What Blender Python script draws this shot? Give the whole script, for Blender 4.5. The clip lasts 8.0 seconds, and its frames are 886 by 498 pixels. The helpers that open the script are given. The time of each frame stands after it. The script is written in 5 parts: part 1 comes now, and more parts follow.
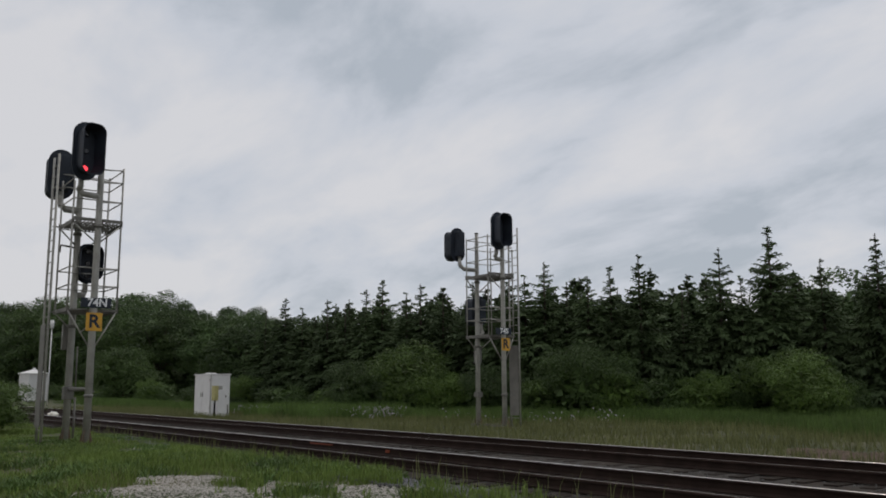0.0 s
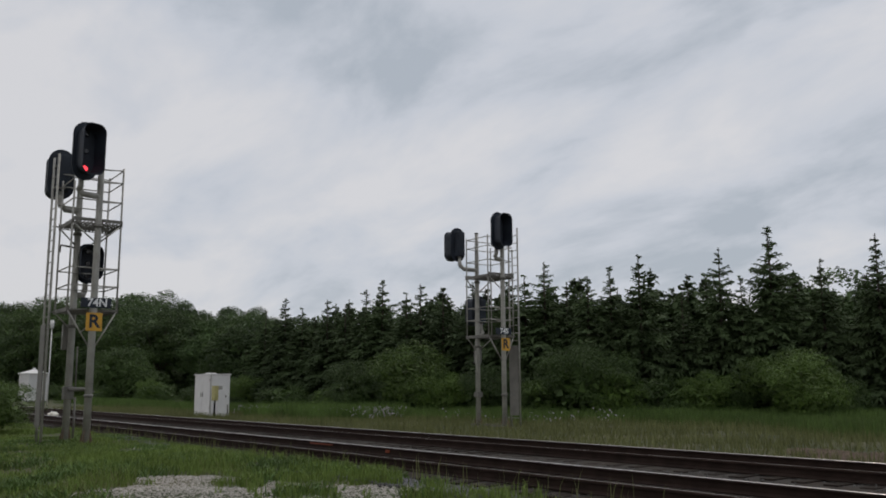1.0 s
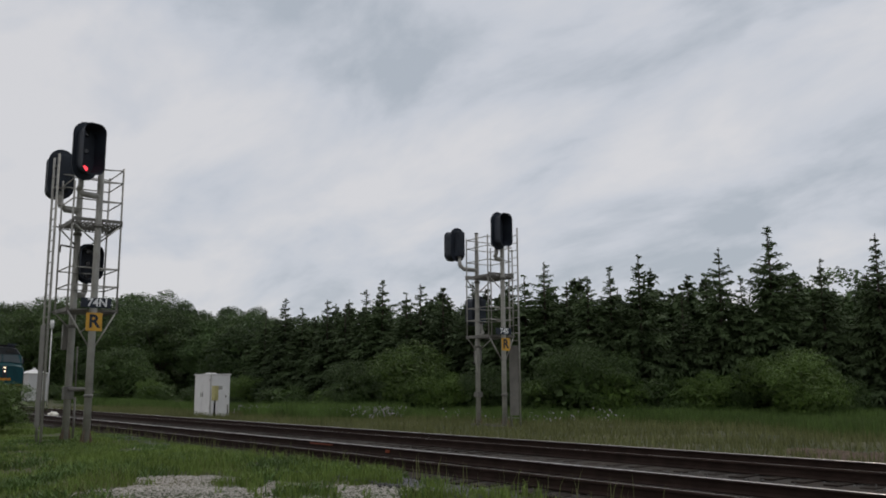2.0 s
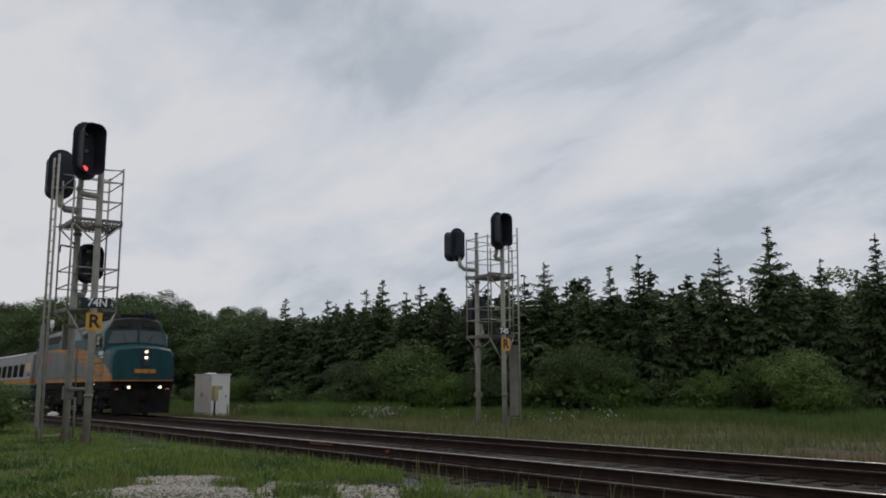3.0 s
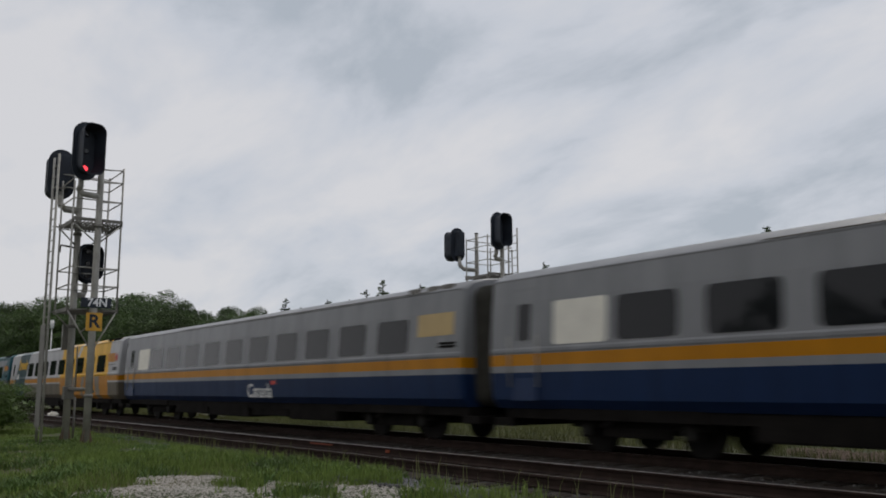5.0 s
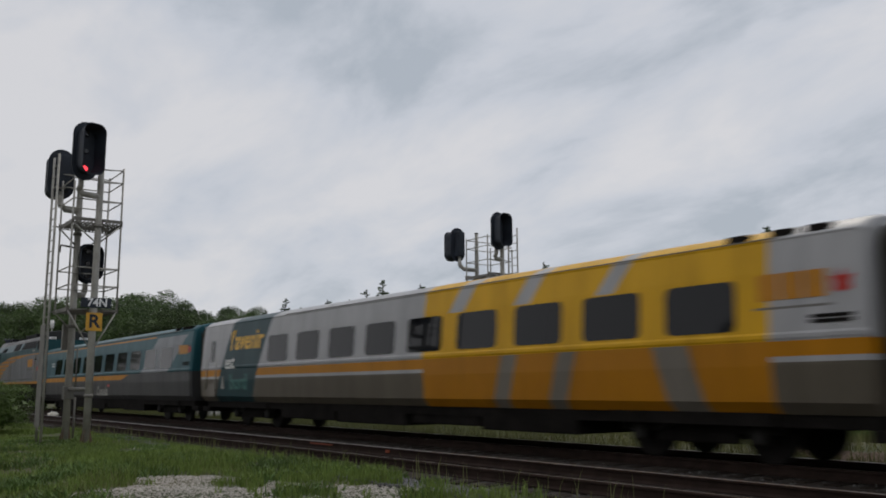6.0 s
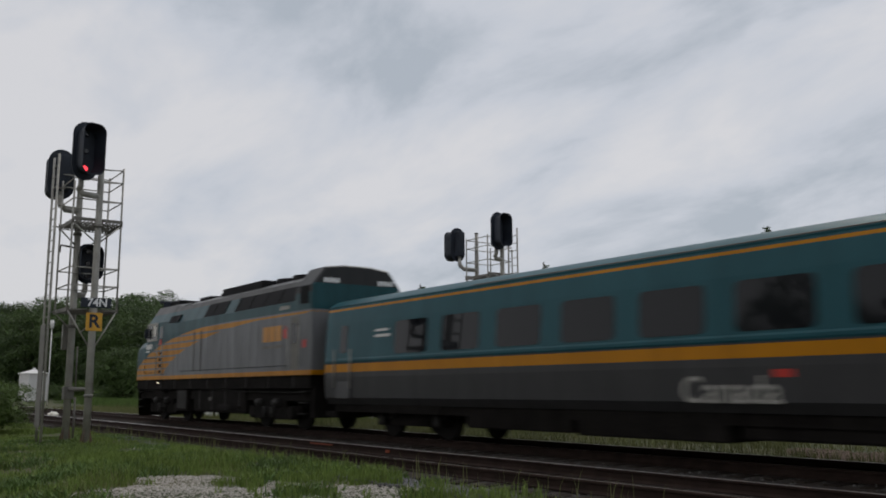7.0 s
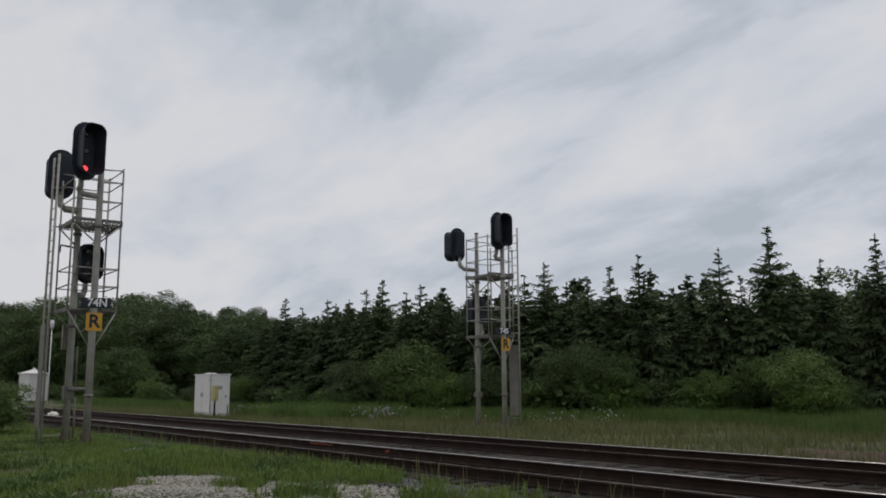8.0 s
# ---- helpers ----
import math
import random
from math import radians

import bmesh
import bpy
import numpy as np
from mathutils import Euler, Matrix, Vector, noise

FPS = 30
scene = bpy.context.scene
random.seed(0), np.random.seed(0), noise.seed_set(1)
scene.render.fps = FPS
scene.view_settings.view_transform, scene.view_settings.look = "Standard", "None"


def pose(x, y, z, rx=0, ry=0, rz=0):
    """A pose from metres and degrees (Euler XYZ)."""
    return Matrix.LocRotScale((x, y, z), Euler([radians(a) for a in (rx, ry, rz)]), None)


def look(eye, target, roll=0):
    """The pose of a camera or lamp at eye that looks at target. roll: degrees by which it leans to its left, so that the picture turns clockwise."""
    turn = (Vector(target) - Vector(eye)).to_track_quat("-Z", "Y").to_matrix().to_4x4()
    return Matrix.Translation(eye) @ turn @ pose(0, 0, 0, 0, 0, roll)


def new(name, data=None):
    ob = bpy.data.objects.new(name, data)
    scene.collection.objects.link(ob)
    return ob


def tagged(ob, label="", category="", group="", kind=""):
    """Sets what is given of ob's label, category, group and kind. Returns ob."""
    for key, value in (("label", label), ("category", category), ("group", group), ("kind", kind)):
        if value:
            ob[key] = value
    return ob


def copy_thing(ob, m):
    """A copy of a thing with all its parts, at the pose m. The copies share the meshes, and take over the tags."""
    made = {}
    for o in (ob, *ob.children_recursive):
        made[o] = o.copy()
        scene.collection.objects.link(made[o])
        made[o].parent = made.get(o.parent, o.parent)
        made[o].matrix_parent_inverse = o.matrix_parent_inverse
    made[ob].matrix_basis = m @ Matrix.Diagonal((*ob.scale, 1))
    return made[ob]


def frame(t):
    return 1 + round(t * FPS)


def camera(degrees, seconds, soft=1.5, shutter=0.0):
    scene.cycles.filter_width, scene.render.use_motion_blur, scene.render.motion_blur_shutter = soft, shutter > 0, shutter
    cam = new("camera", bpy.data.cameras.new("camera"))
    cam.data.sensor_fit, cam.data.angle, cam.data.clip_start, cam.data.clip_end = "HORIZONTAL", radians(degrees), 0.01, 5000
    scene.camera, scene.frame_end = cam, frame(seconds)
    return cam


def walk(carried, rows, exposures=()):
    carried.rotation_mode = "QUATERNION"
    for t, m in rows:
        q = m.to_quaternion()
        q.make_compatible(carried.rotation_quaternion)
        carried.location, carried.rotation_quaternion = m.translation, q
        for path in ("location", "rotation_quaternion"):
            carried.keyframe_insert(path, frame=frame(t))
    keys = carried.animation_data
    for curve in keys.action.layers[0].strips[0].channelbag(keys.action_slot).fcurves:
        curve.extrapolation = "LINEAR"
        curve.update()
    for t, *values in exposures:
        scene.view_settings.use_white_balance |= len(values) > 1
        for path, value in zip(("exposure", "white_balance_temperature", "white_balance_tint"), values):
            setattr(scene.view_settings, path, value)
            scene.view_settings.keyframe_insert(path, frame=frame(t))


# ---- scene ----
# camera: stands still beside the line
EYE = (0.0, 0.0, 1.25)
cam = camera(54.15, 8.0, soft=1.8, shutter=0.22)
VIEW = look(EYE, (-79.3, 58.8, 17.05), -0.335)
walk(cam, [(0.0, VIEW), (8.0, VIEW)])
scene.view_settings.exposure = 0.0

# ---- world and sun: overcast, broken soft cloud ----
world = bpy.data.worlds.new("overcast_sky")
scene.world = world
world.use_nodes = True
wn, wl = world.node_tree.nodes, world.node_tree.links
wn.clear()


def wnode(kind, **vals):
    n = wn.new(kind)
    for k, v in vals.items():
        n.inputs[k].default_value = v
    return n


def wmath(op, a, b=None):
    n = wn.new("ShaderNodeMath")
    n.operation = op
    for i, v in enumerate((a, b)):
        if v is None:
            continue
        if isinstance(v, (int, float)):
            n.inputs[i].default_value = v
        else:
            wl.new(v, n.inputs[i])
    return n.outputs[0]


SUN_EL, SUN_AZ = 52.0, 335.0
CLOUD_X, CLOUD_Y = 1.3, 7.9
sky = wn.new("ShaderNodeTexSky")
sky.sky_type = "NISHITA"
sky.sun_disc = False
sky.sun_elevation = radians(SUN_EL)
sky.sun_rotation = radians(SUN_AZ)
sky.dust_density = 2.0
tc = wn.new("ShaderNodeTexCoord")
sep = wn.new("ShaderNodeSeparateXYZ")
wl.new(tc.outputs["Generated"], sep.inputs[0])
# a cloud layer overhead: directions are carried out to a plane, so the streaks draw together at the horizon
lift = wmath("ADD", wmath("ABSOLUTE", sep.outputs[2]), 0.30)
plane = wn.new("ShaderNodeCombineXYZ")
wl.new(wmath("DIVIDE", sep.outputs[0], lift), plane.inputs[0])
wl.new(wmath("DIVIDE", sep.outputs[1], lift), plane.inputs[1])
mp = wn.new("ShaderNodeMapping")
mp.inputs["Rotation"].default_value = (0, 0, radians(-4))
mp.inputs["Scale"].default_value = (1.0, 1.75, 1.0)
mp.inputs["Location"].default_value = (CLOUD_X, CLOUD_Y, 0.4)
wl.new(plane.outputs[0], mp.inputs[0])
n1 = wnode("ShaderNodeTexNoise", Scale=2.0, Detail=9.0, Roughness=0.56, Distortion=0.25)
wl.new(mp.outputs[0], n1.inputs[0])
n2 = wnode("ShaderNodeTexNoise", Scale=0.8, Detail=3.0, Roughness=0.5, Distortion=0.2)
wl.new(mp.outputs[0], n2.inputs[0])
low = wmath("MAXIMUM", wmath("SUBTRACT", 0.45, wmath("ABSOLUTE", sep.outputs[2])), 0.0)
cover = wmath("ADD", wmath("MULTIPLY", n1.outputs[0], 0.62), wmath("MULTIPLY", n2.outputs[0], 0.38))
cover = wmath("ADD", cover, wmath("SUBTRACT", wmath("MULTIPLY", low, 0.26), 0.02))
cover = wmath("ADD", cover, wmath("SUBTRACT", 0.108, wmath("MULTIPLY", sep.outputs[1], 0.175)))
ramp = wn.new("ShaderNodeValToRGB")
ramp.color_ramp.elements[0].position, ramp.color_ramp.elements[0].color = 0.415, (0.43, 0.475, 0.535, 1)
ramp.color_ramp.elements[1].position, ramp.color_ramp.elements[1].color = 0.63, (0.69, 0.69, 0.715, 1)
e = ramp.color_ramp.elements.new(0.51)
e.color = (0.575, 0.605, 0.665, 1)
wl.new(cover, ramp.inputs[0])
bg1 = wnode("ShaderNodeBackground", Strength=0.08)
wl.new(sky.outputs[0], bg1.inputs[0])
bg2 = wnode("ShaderNodeBackground", Strength=0.97)
wl.new(ramp.outputs[0], bg2.inputs[0])
mixw = wnode("ShaderNodeMixShader")
mixw.inputs[0].default_value = 0.94
wl.new(bg1.outputs[0], mixw.inputs[1])
wl.new(bg2.outputs[0], mixw.inputs[2])
wout = wn.new("ShaderNodeOutputWorld")
wl.new(mixw.outputs[0], wout.inputs[0])

sun = new("sun", bpy.data.lights.new("sun", "SUN"))
sun.data.energy = 0.8
sun.data.angle = radians(18)
sun.data.color = (1.0, 0.92, 0.80)
az = radians(SUN_AZ)
sun.matrix_world = look((math.sin(az) * 60, math.cos(az) * 60, 76), (0, 0, 0))

# ---- materials ----


def material(name, base, rough=0.7, metal=0.0, vary=0.25, scale=3.0, fine=40.0, bump=0.15, spread=0.0, spec=0.5, second=None):
    """Base colour broken by large stains and fine grain, with slight relief; spread varies it piece by piece."""
    m = bpy.data.materials.new(name)
    m.use_nodes = True
    nt = m.node_tree
    N, L = nt.nodes, nt.links
    b = N["Principled BSDF"]
    b.inputs["Roughness"].default_value = rough
    b.inputs["Metallic"].default_value = metal
    b.inputs["Specular IOR Level"].default_value = spec
    co = N.new("ShaderNodeTexCoord")
    big = N.new("ShaderNodeTexNoise")
    big.inputs["Scale"].default_value, big.inputs["Detail"].default_value = scale, 5
    small = N.new("ShaderNodeTexNoise")
    small.inputs["Scale"].default_value, small.inputs["Detail"].default_value = fine, 3
    for n in (big, small):
        L.new(co.outputs["Object"], n.inputs["Vector"])
    add = N.new("ShaderNodeMath")
    add.operation = "MULTIPLY_ADD"
    L.new(small.outputs[0], add.inputs[0])
    add.inputs[1].default_value = 0.5
    L.new(big.outputs[0], add.inputs[2])
    rg = N.new("ShaderNodeMapRange")
    rg.inputs[1].default_value, rg.inputs[2].default_value = 0.45, 1.05
    rg.inputs[3].default_value, rg.inputs[4].default_value = 1 - vary, 1 + vary
    L.new(add.outputs[0], rg.inputs[0])
    mul = N.new("ShaderNodeVectorMath")
    mul.operation = "SCALE"
    if second:
        mix = N.new("ShaderNodeMix")
        mix.data_type = "RGBA"
        mr = N.new("ShaderNodeMapRange")
        mr.inputs[1].default_value, mr.inputs[2].default_value = 0.45, 0.62
        L.new(big.outputs[0], mr.inputs[0])
        L.new(mr.outputs[0], mix.inputs[0])
        mix.inputs[6].default_value, mix.inputs[7].default_value = (*base, 1), (*second, 1)
        L.new(mix.outputs[2], mul.inputs[0])
    else:
        mul.inputs[0].default_value = base
    fac = rg.outputs[0]
    if spread:
        g = N.new("ShaderNodeNewGeometry")
        o = N.new("ShaderNodeObjectInfo")
        s1 = N.new("ShaderNodeMath")
        s1.operation = "ADD"
        L.new(g.outputs["Random Per Island"], s1.inputs[0])
        L.new(o.outputs["Random"], s1.inputs[1])
        s2 = N.new("ShaderNodeMapRange")
        s2.inputs[1].default_value, s2.inputs[2].default_value = 0, 2
        s2.inputs[3].default_value, s2.inputs[4].default_value = 1 - spread, 1 + spread
        L.new(s1.outputs[0], s2.inputs[0])
        s3 = N.new("ShaderNodeMath")
        s3.operation = "MULTIPLY"
        L.new(fac, s3.inputs[0])
        L.new(s2.outputs[0], s3.inputs[1])
        fac = s3.outputs[0]
    L.new(fac, mul.inputs["Scale"])
    L.new(mul.outputs[0], b.inputs["Base Color"])
    if bump:
        bp = N.new("ShaderNodeBump")
        bp.inputs["Strength"].default_value = bump
        bp.inputs["Distance"].default_value = 0.02
        L.new(add.outputs[0], bp.inputs["Height"])
        L.new(bp.outputs[0], b.inputs["Normal"])
    return m


def glow(name, colour, strength):
    m = bpy.data.materials.new(name)
    m.use_nodes = True
    b = m.node_tree.nodes["Principled BSDF"]
    b.inputs["Base Color"].default_value = (0.3, 0.3, 0.3, 1)
    b.inputs["Emission Color"].default_value = (*colour, 1)
    b.inputs["Emission Strength"].default_value = strength
    return m


class Paint:
    """A livery: colours laid one over another by masks on the body's own length (x) and height (z)."""

    def __init__(self, name, base, rough=0.32):
        self.m = bpy.data.materials.new(name)
        self.m.use_nodes = True
        self.N, self.L = self.m.node_tree.nodes, self.m.node_tree.links
        self.b = self.N["Principled BSDF"]
        self.b.inputs["Roughness"].default_value = rough
        self.b.inputs["Specular IOR Level"].default_value = 0.2
        co = self.N.new("ShaderNodeTexCoord")
        sp = self.N.new("ShaderNodeSeparateXYZ")
        self.L.new(co.outputs["Object"], sp.inputs[0])
        self.co = co.outputs["Object"]
        self.x, self.y, self.z = sp.outputs
        self.col = None
        self.base = base

    def op(self, kind, a, b=0.0, c=None):
        n = self.N.new("ShaderNodeMath")
        n.operation = kind
        for i, v in enumerate((a, b, c)):
            if v is None:
                continue
            if isinstance(v, (int, float)):
                n.inputs[i].default_value = v
            else:
                self.L.new(v, n.inputs[i])
        return n.outputs[0]

    def gt(self, a, b):
        return self.op("GREATER_THAN", a, b)

    def lt(self, a, b):
        return self.op("LESS_THAN", a, b)

    def both(self, *ms):
        r = ms[0]
        for m in ms[1:]:
            r = self.op("MULTIPLY", r, m)
        return r

    def band(self, v, lo, hi):
        return self.both(self.gt(v, lo), self.lt(v, hi))

    def lay(self, mask, colour):
        n = self.N.new("ShaderNodeMix")
        n.data_type = "RGBA"
        self.L.new(mask, n.inputs[0])
        if self.col is None:
            n.inputs[6].default_value = (*self.base, 1)
        else:
            self.L.new(self.col, n.inputs[6])
        n.inputs[7].default_value = (*colour, 1)
        self.col = n.outputs[2]

    def done(self, grime=0.22):
        nz = self.N.new("ShaderNodeTexNoise")
        mpg = self.N.new("ShaderNodeMapping")
        mpg.inputs["Scale"].default_value = (1.6, 1.6, 0.35)
        self.L.new(self.co, mpg.inputs[0])
        self.L.new(mpg.outputs[0], nz.inputs["Vector"])
        nz.inputs["Scale"].default_value, nz.inputs["Detail"].default_value, nz.inputs["Roughness"].default_value = 1.3, 6, 0.65
        r = self.N.new("ShaderNodeMapRange")
        r.inputs[1].default_value, r.inputs[2].default_value = 0.3, 0.7
        r.inputs[3].default_value, r.inputs[4].default_value = 1 - grime, 1.06
        self.L.new(nz.outputs[0], r.inputs[0])
        s = self.N.new("ShaderNodeVectorMath")
        s.operation = "SCALE"
        if self.col is None:
            s.inputs[0].default_value = self.base
        else:
            self.L.new(self.col, s.inputs[0])
        self.L.new(r.outputs[0], s.inputs["Scale"])
        self.L.new(s.outputs[0], self.b.inputs["Base Color"])
        rr = self.N.new("ShaderNodeMapRange")
        rr.inputs[3].default_value, rr.inputs[4].default_value = 0.5, 0.28
        self.L.new(nz.outputs[0], rr.inputs[0])
        self.L.new(rr.outputs[0], self.b.inputs["Roughness"])
        return self.m


GREY = (0.255, 0.26, 0.272)
YELLOW = (0.50, 0.205, 0.005)
BRIGHT = (0.72, 0.40, 0.015)
BLUE = (0.011, 0.029, 0.086)
TEAL = (0.012, 0.068, 0.080)
DKTEAL = (0.012, 0.050, 0.060)
LOWGREY = (0.06, 0.06, 0.062)


def paint_blue_coach():
    p = Paint("coach_paint_blue_grey", GREY)
    p.lay(p.lt(p.z, 1.547), BLUE)
    p.lay(p.band(p.z, 1.685, 1.92), YELLOW)
    return p.done()


def paint_wrapped_coach():
    # positions along the body run from its leading end at +12.64
    p = Paint("coach_paint_yellow_wrap", (0.43, 0.43, 0.44))
    # lower grey laid darker and browner: grime plus the lower side's shade in the colour
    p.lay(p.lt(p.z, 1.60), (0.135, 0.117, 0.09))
    p.lay(p.band(p.z, 1.685, 1.92), YELLOW)
    yel = p.band(p.x, 1.55, 10.8)
    p.lay(yel, BRIGHT)
    # same yellow below the waist, with the lower side's shade put into the colour
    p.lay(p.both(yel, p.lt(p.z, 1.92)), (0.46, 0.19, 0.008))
    for x0, w, k in ((2.5, 0.55, 0.7), (4.75, 0.5, 0.75), (7.1, 0.45, 0.8)):
        s = p.op("SUBTRACT", p.x, p.op("MULTIPLY", p.op("SUBTRACT", p.z, 2.9), k))
        p.lay(p.both(p.band(s, x0, x0 + w), p.gt(p.z, 2.95)), (0.43, 0.43, 0.44))
    # lower stripes: the grey again, browned by grime and darkened to carry shade
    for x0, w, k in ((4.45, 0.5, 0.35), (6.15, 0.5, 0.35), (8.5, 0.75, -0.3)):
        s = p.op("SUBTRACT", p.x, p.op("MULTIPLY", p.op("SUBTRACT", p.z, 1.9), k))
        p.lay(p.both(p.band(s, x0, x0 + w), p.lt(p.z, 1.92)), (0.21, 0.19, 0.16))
    s = p.op("SUBTRACT", p.x, p.op("MULTIPLY", p.op("SUBTRACT", p.z, 0.9), 0.478))
    p.lay(p.band(s, -11.18, -8.16), DKTEAL)
    return p.done()


def paint_teal_coach():
    p = Paint("coach_paint_teal", (0.02, 0.092, 0.112))
    lead = p.op("SUBTRACT", p.x, p.op("MULTIPLY", p.op("SUBTRACT", p.z, 2.0), 1.32))
    p.lay(p.both(p.band(lead, 6.5, 9.9), p.lt(p.z, 3.35)), (0.24, 0.255, 0.27))
    p.lay(p.lt(p.z, 1.93), LOWGREY)
    sw = p.op("SUBTRACT", p.x, p.op("MULTIPLY", p.op("SUBTRACT", p.z, 1.7), 4.5))
    p.lay(p.both(p.band(p.z, 1.685, 1.90), p.lt(sw, 3.8)), YELLOW)
    p.lay(p.both(p.band(p.z, 3.37, 3.43), p.lt(p.x, 8.0)), YELLOW)
    return p.done()


def paint_loco():
    p = Paint("locomotive_paint", TEAL)

    def arc(x0, half, top):
        """Height of a quarter-ellipse edge that falls towards the nose."""
        q = p.op("DIVIDE", p.op("MAXIMUM", p.op("SUBTRACT", p.x, x0), 0.0), half)
        return p.op("ADD", p.op("MULTIPLY", p.op("SQRT", p.op("MAXIMUM", p.op("SUBTRACT", 1.0, p.op("MULTIPLY", q, q)), 0.0)), top - 1.5), 1.5)

    outer = p.lt(p.z, arc(-2.0, 10.3, 3.57))
    inner = p.lt(p.z, arc(-6.7, 11.4, 3.5))
    p.lay(p.both(outer, p.lt(p.x, 8.09)), (0.182, 0.188, 0.196))
    stripe = p.lt(p.op("FRACT", p.op("DIVIDE", p.op("SUBTRACT", p.z, 1.875), 0.245)), 0.70)
    p.lay(p.both(outer, p.op("SUBTRACT", 1.0, inner), stripe, p.lt(p.x, 8.09)), YELLOW)
    p.lay(p.both(p.band(p.z, 3.46, 3.52), p.lt(p.x, -1.0), p.gt(p.x, -7.9)), YELLOW)
    p.lay(p.both(p.lt(p.z, 1.79), p.lt(p.x, 8.0)), YELLOW)
    p.lay(p.lt(p.z, 1.70), YELLOW)
    p.lay(p.gt(p.z, 4.36), (0.06, 0.059, 0.057))
    p.lay(p.both(p.gt(p.z, 4.08), p.band(p.x, -8.13, -7.17)), (0.028, 0.03, 0.032))
    p.lay(p.both(p.gt(p.z, 4.36), p.lt(p.x, -7.17)), (0.028, 0.03, 0.032))
    p.lay(p.both(p.gt(p.z, 4.16), p.gt(p.x, 6.61)), (0.02, 0.023, 0.024))
    return p.done(0.35)


M = {}


def mats():
    M["rail_web"] = material("rusted_rail_steel", (0.030, 0.019, 0.015), 0.85, 0.0, 0.4, 4, 60, 0.3, spec=0.15)
    M["rail_top"] = material("worn_rail_steel", (0.55, 0.5, 0.48), 0.32, 1.0, 0.12, 2, 80, 0.05)
    M["rust_base"] = material("rust_stained_steel", (0.16, 0.11, 0.08), 0.8, 0, 0.4, 5, 40, 0.3, spec=0.2)
    M["tie"] = material("creosoted_timber", (0.027, 0.021, 0.017), 0.9, 0, 0.4, 3, 50, 0.5, spread=0.4, spec=0.1)
    M["ballast"] = material("ballast_bed", (0.055, 0.049, 0.044), 0.95, 0, 0.5, 0.9, 26, 1.0, spec=0.15, second=(0.034, 0.027, 0.022))
    M["stone"] = material("ballast_stone", (0.085, 0.082, 0.078), 0.9, 0, 0.3, 8, 60, 0.4, spread=0.55, spec=0.2)
    M["shoulder"] = material("grey_shoulder_stone", (0.17, 0.17, 0.175), 0.9, 0, 0.3, 8, 60, 0.4, spread=0.55, spec=0.2)
    M["gravel"] = material("limestone_gravel", (0.36, 0.335, 0.305), 0.95, 0, 0.3, 8, 60, 0.4, spread=0.5)
    M["soil"] = material("grassy_soil", (0.055, 0.066, 0.026), 0.95, 0, 0.45, 0.35, 9, 0.6, second=(0.085, 0.078, 0.042))
    M["grass"] = material("meadow_grass", (0.150, 0.212, 0.050), 0.75, 0, 0.35, 0.5, 6, 0, spread=0.55, spec=0.2)
    M["dry"] = material("dry_grass", (0.182, 0.195, 0.077), 0.8, 0, 0.3, 0.4, 6, 0, spread=0.5, spec=0.2)
    M["weed_leaf"] = material("broad_weed_leaves", (0.075, 0.125, 0.030), 0.6, 0, 0.35, 0.5, 6, 0, spread=0.6, spec=0.3)
    M["tall"] = material("tall_weeds", (0.108, 0.170, 0.044), 0.75, 0, 0.35, 0.4, 6, 0, spread=0.6, spec=0.2)
    M["spruce"] = material("spruce_needles", (0.056, 0.084, 0.033), 0.8, 0, 0.3, 0.8, 9, 0, spread=0.45, spec=0.25)
    M["leaf"] = material("broad_leaves", (0.058, 0.098, 0.024), 0.6, 0, 0.35, 0.5, 9, 0, spread=0.6, spec=0.3)
    M["leaf_dark"] = material("dark_broad_leaves", (0.050, 0.084, 0.026), 0.65, 0, 0.35, 0.5, 9, 0, spread=0.6, spec=0.3)
    M["bush"] = material("bush_leaves", (0.080, 0.132, 0.025), 0.6, 0, 0.35, 0.7, 9, 0, spread=0.6, spec=0.3)
    M["bark"] = material("bark", (0.07, 0.055, 0.042), 0.9, 0, 0.35, 6, 40, 0.6)
    M["petal"] = material("pale_petals", (0.5, 0.45, 0.49), 0.7, 0, 0.15, 5, 30, 0, spread=0.35)
    M["galv"] = material("weathered_galvanised_steel", (0.345, 0.335, 0.305), 0.6, 0.1, 0.25, 3, 30, 0.1, spread=0.1)
    M["galv_dark"] = material("dull_galvanised_steel", (0.17, 0.162, 0.145), 0.65, 0.1, 0.3, 3, 30, 0.1)
    M["black"] = material("matt_black_paint", (0.024, 0.030, 0.042), 0.6, 0, 0.3, 3, 40, 0.1, spec=0.3)
    M["dark"] = material("grimy_underframe", (0.0135, 0.012, 0.011), 0.85, 0, 0.5, 2, 20, 0.3, spec=0.06)
    M["rubber"] = material("black_rubber", (0.052, 0.05, 0.043), 0.8, 0, 0.3, 4, 30, 0.2, spec=0.12)
    M["wheel"] = material("worn_wheel_steel", (0.016, 0.014, 0.013), 0.7, 0.0, 0.3, 3, 30, 0.1, spec=0.12)
    M["sign_yellow"] = material("yellow_sign_enamel", (0.62, 0.33, 0.03), 0.5, 0, 0.12, 5, 40, 0.03)
    M["sign_white"] = material("white_sign_enamel", (0.8, 0.8, 0.8), 0.5, 0, 0.08, 5, 40, 0.02)
    M["cabinet"] = material("white_cabinet_paint", (0.72, 0.71, 0.70), 0.5, 0, 0.10, 1.5, 25, 0.05)
    M["grime_grey"] = material("grimy_grey_steel", (0.024, 0.023, 0.021), 0.7, 0, 0.4, 2, 20, 0.2, spec=0.2)
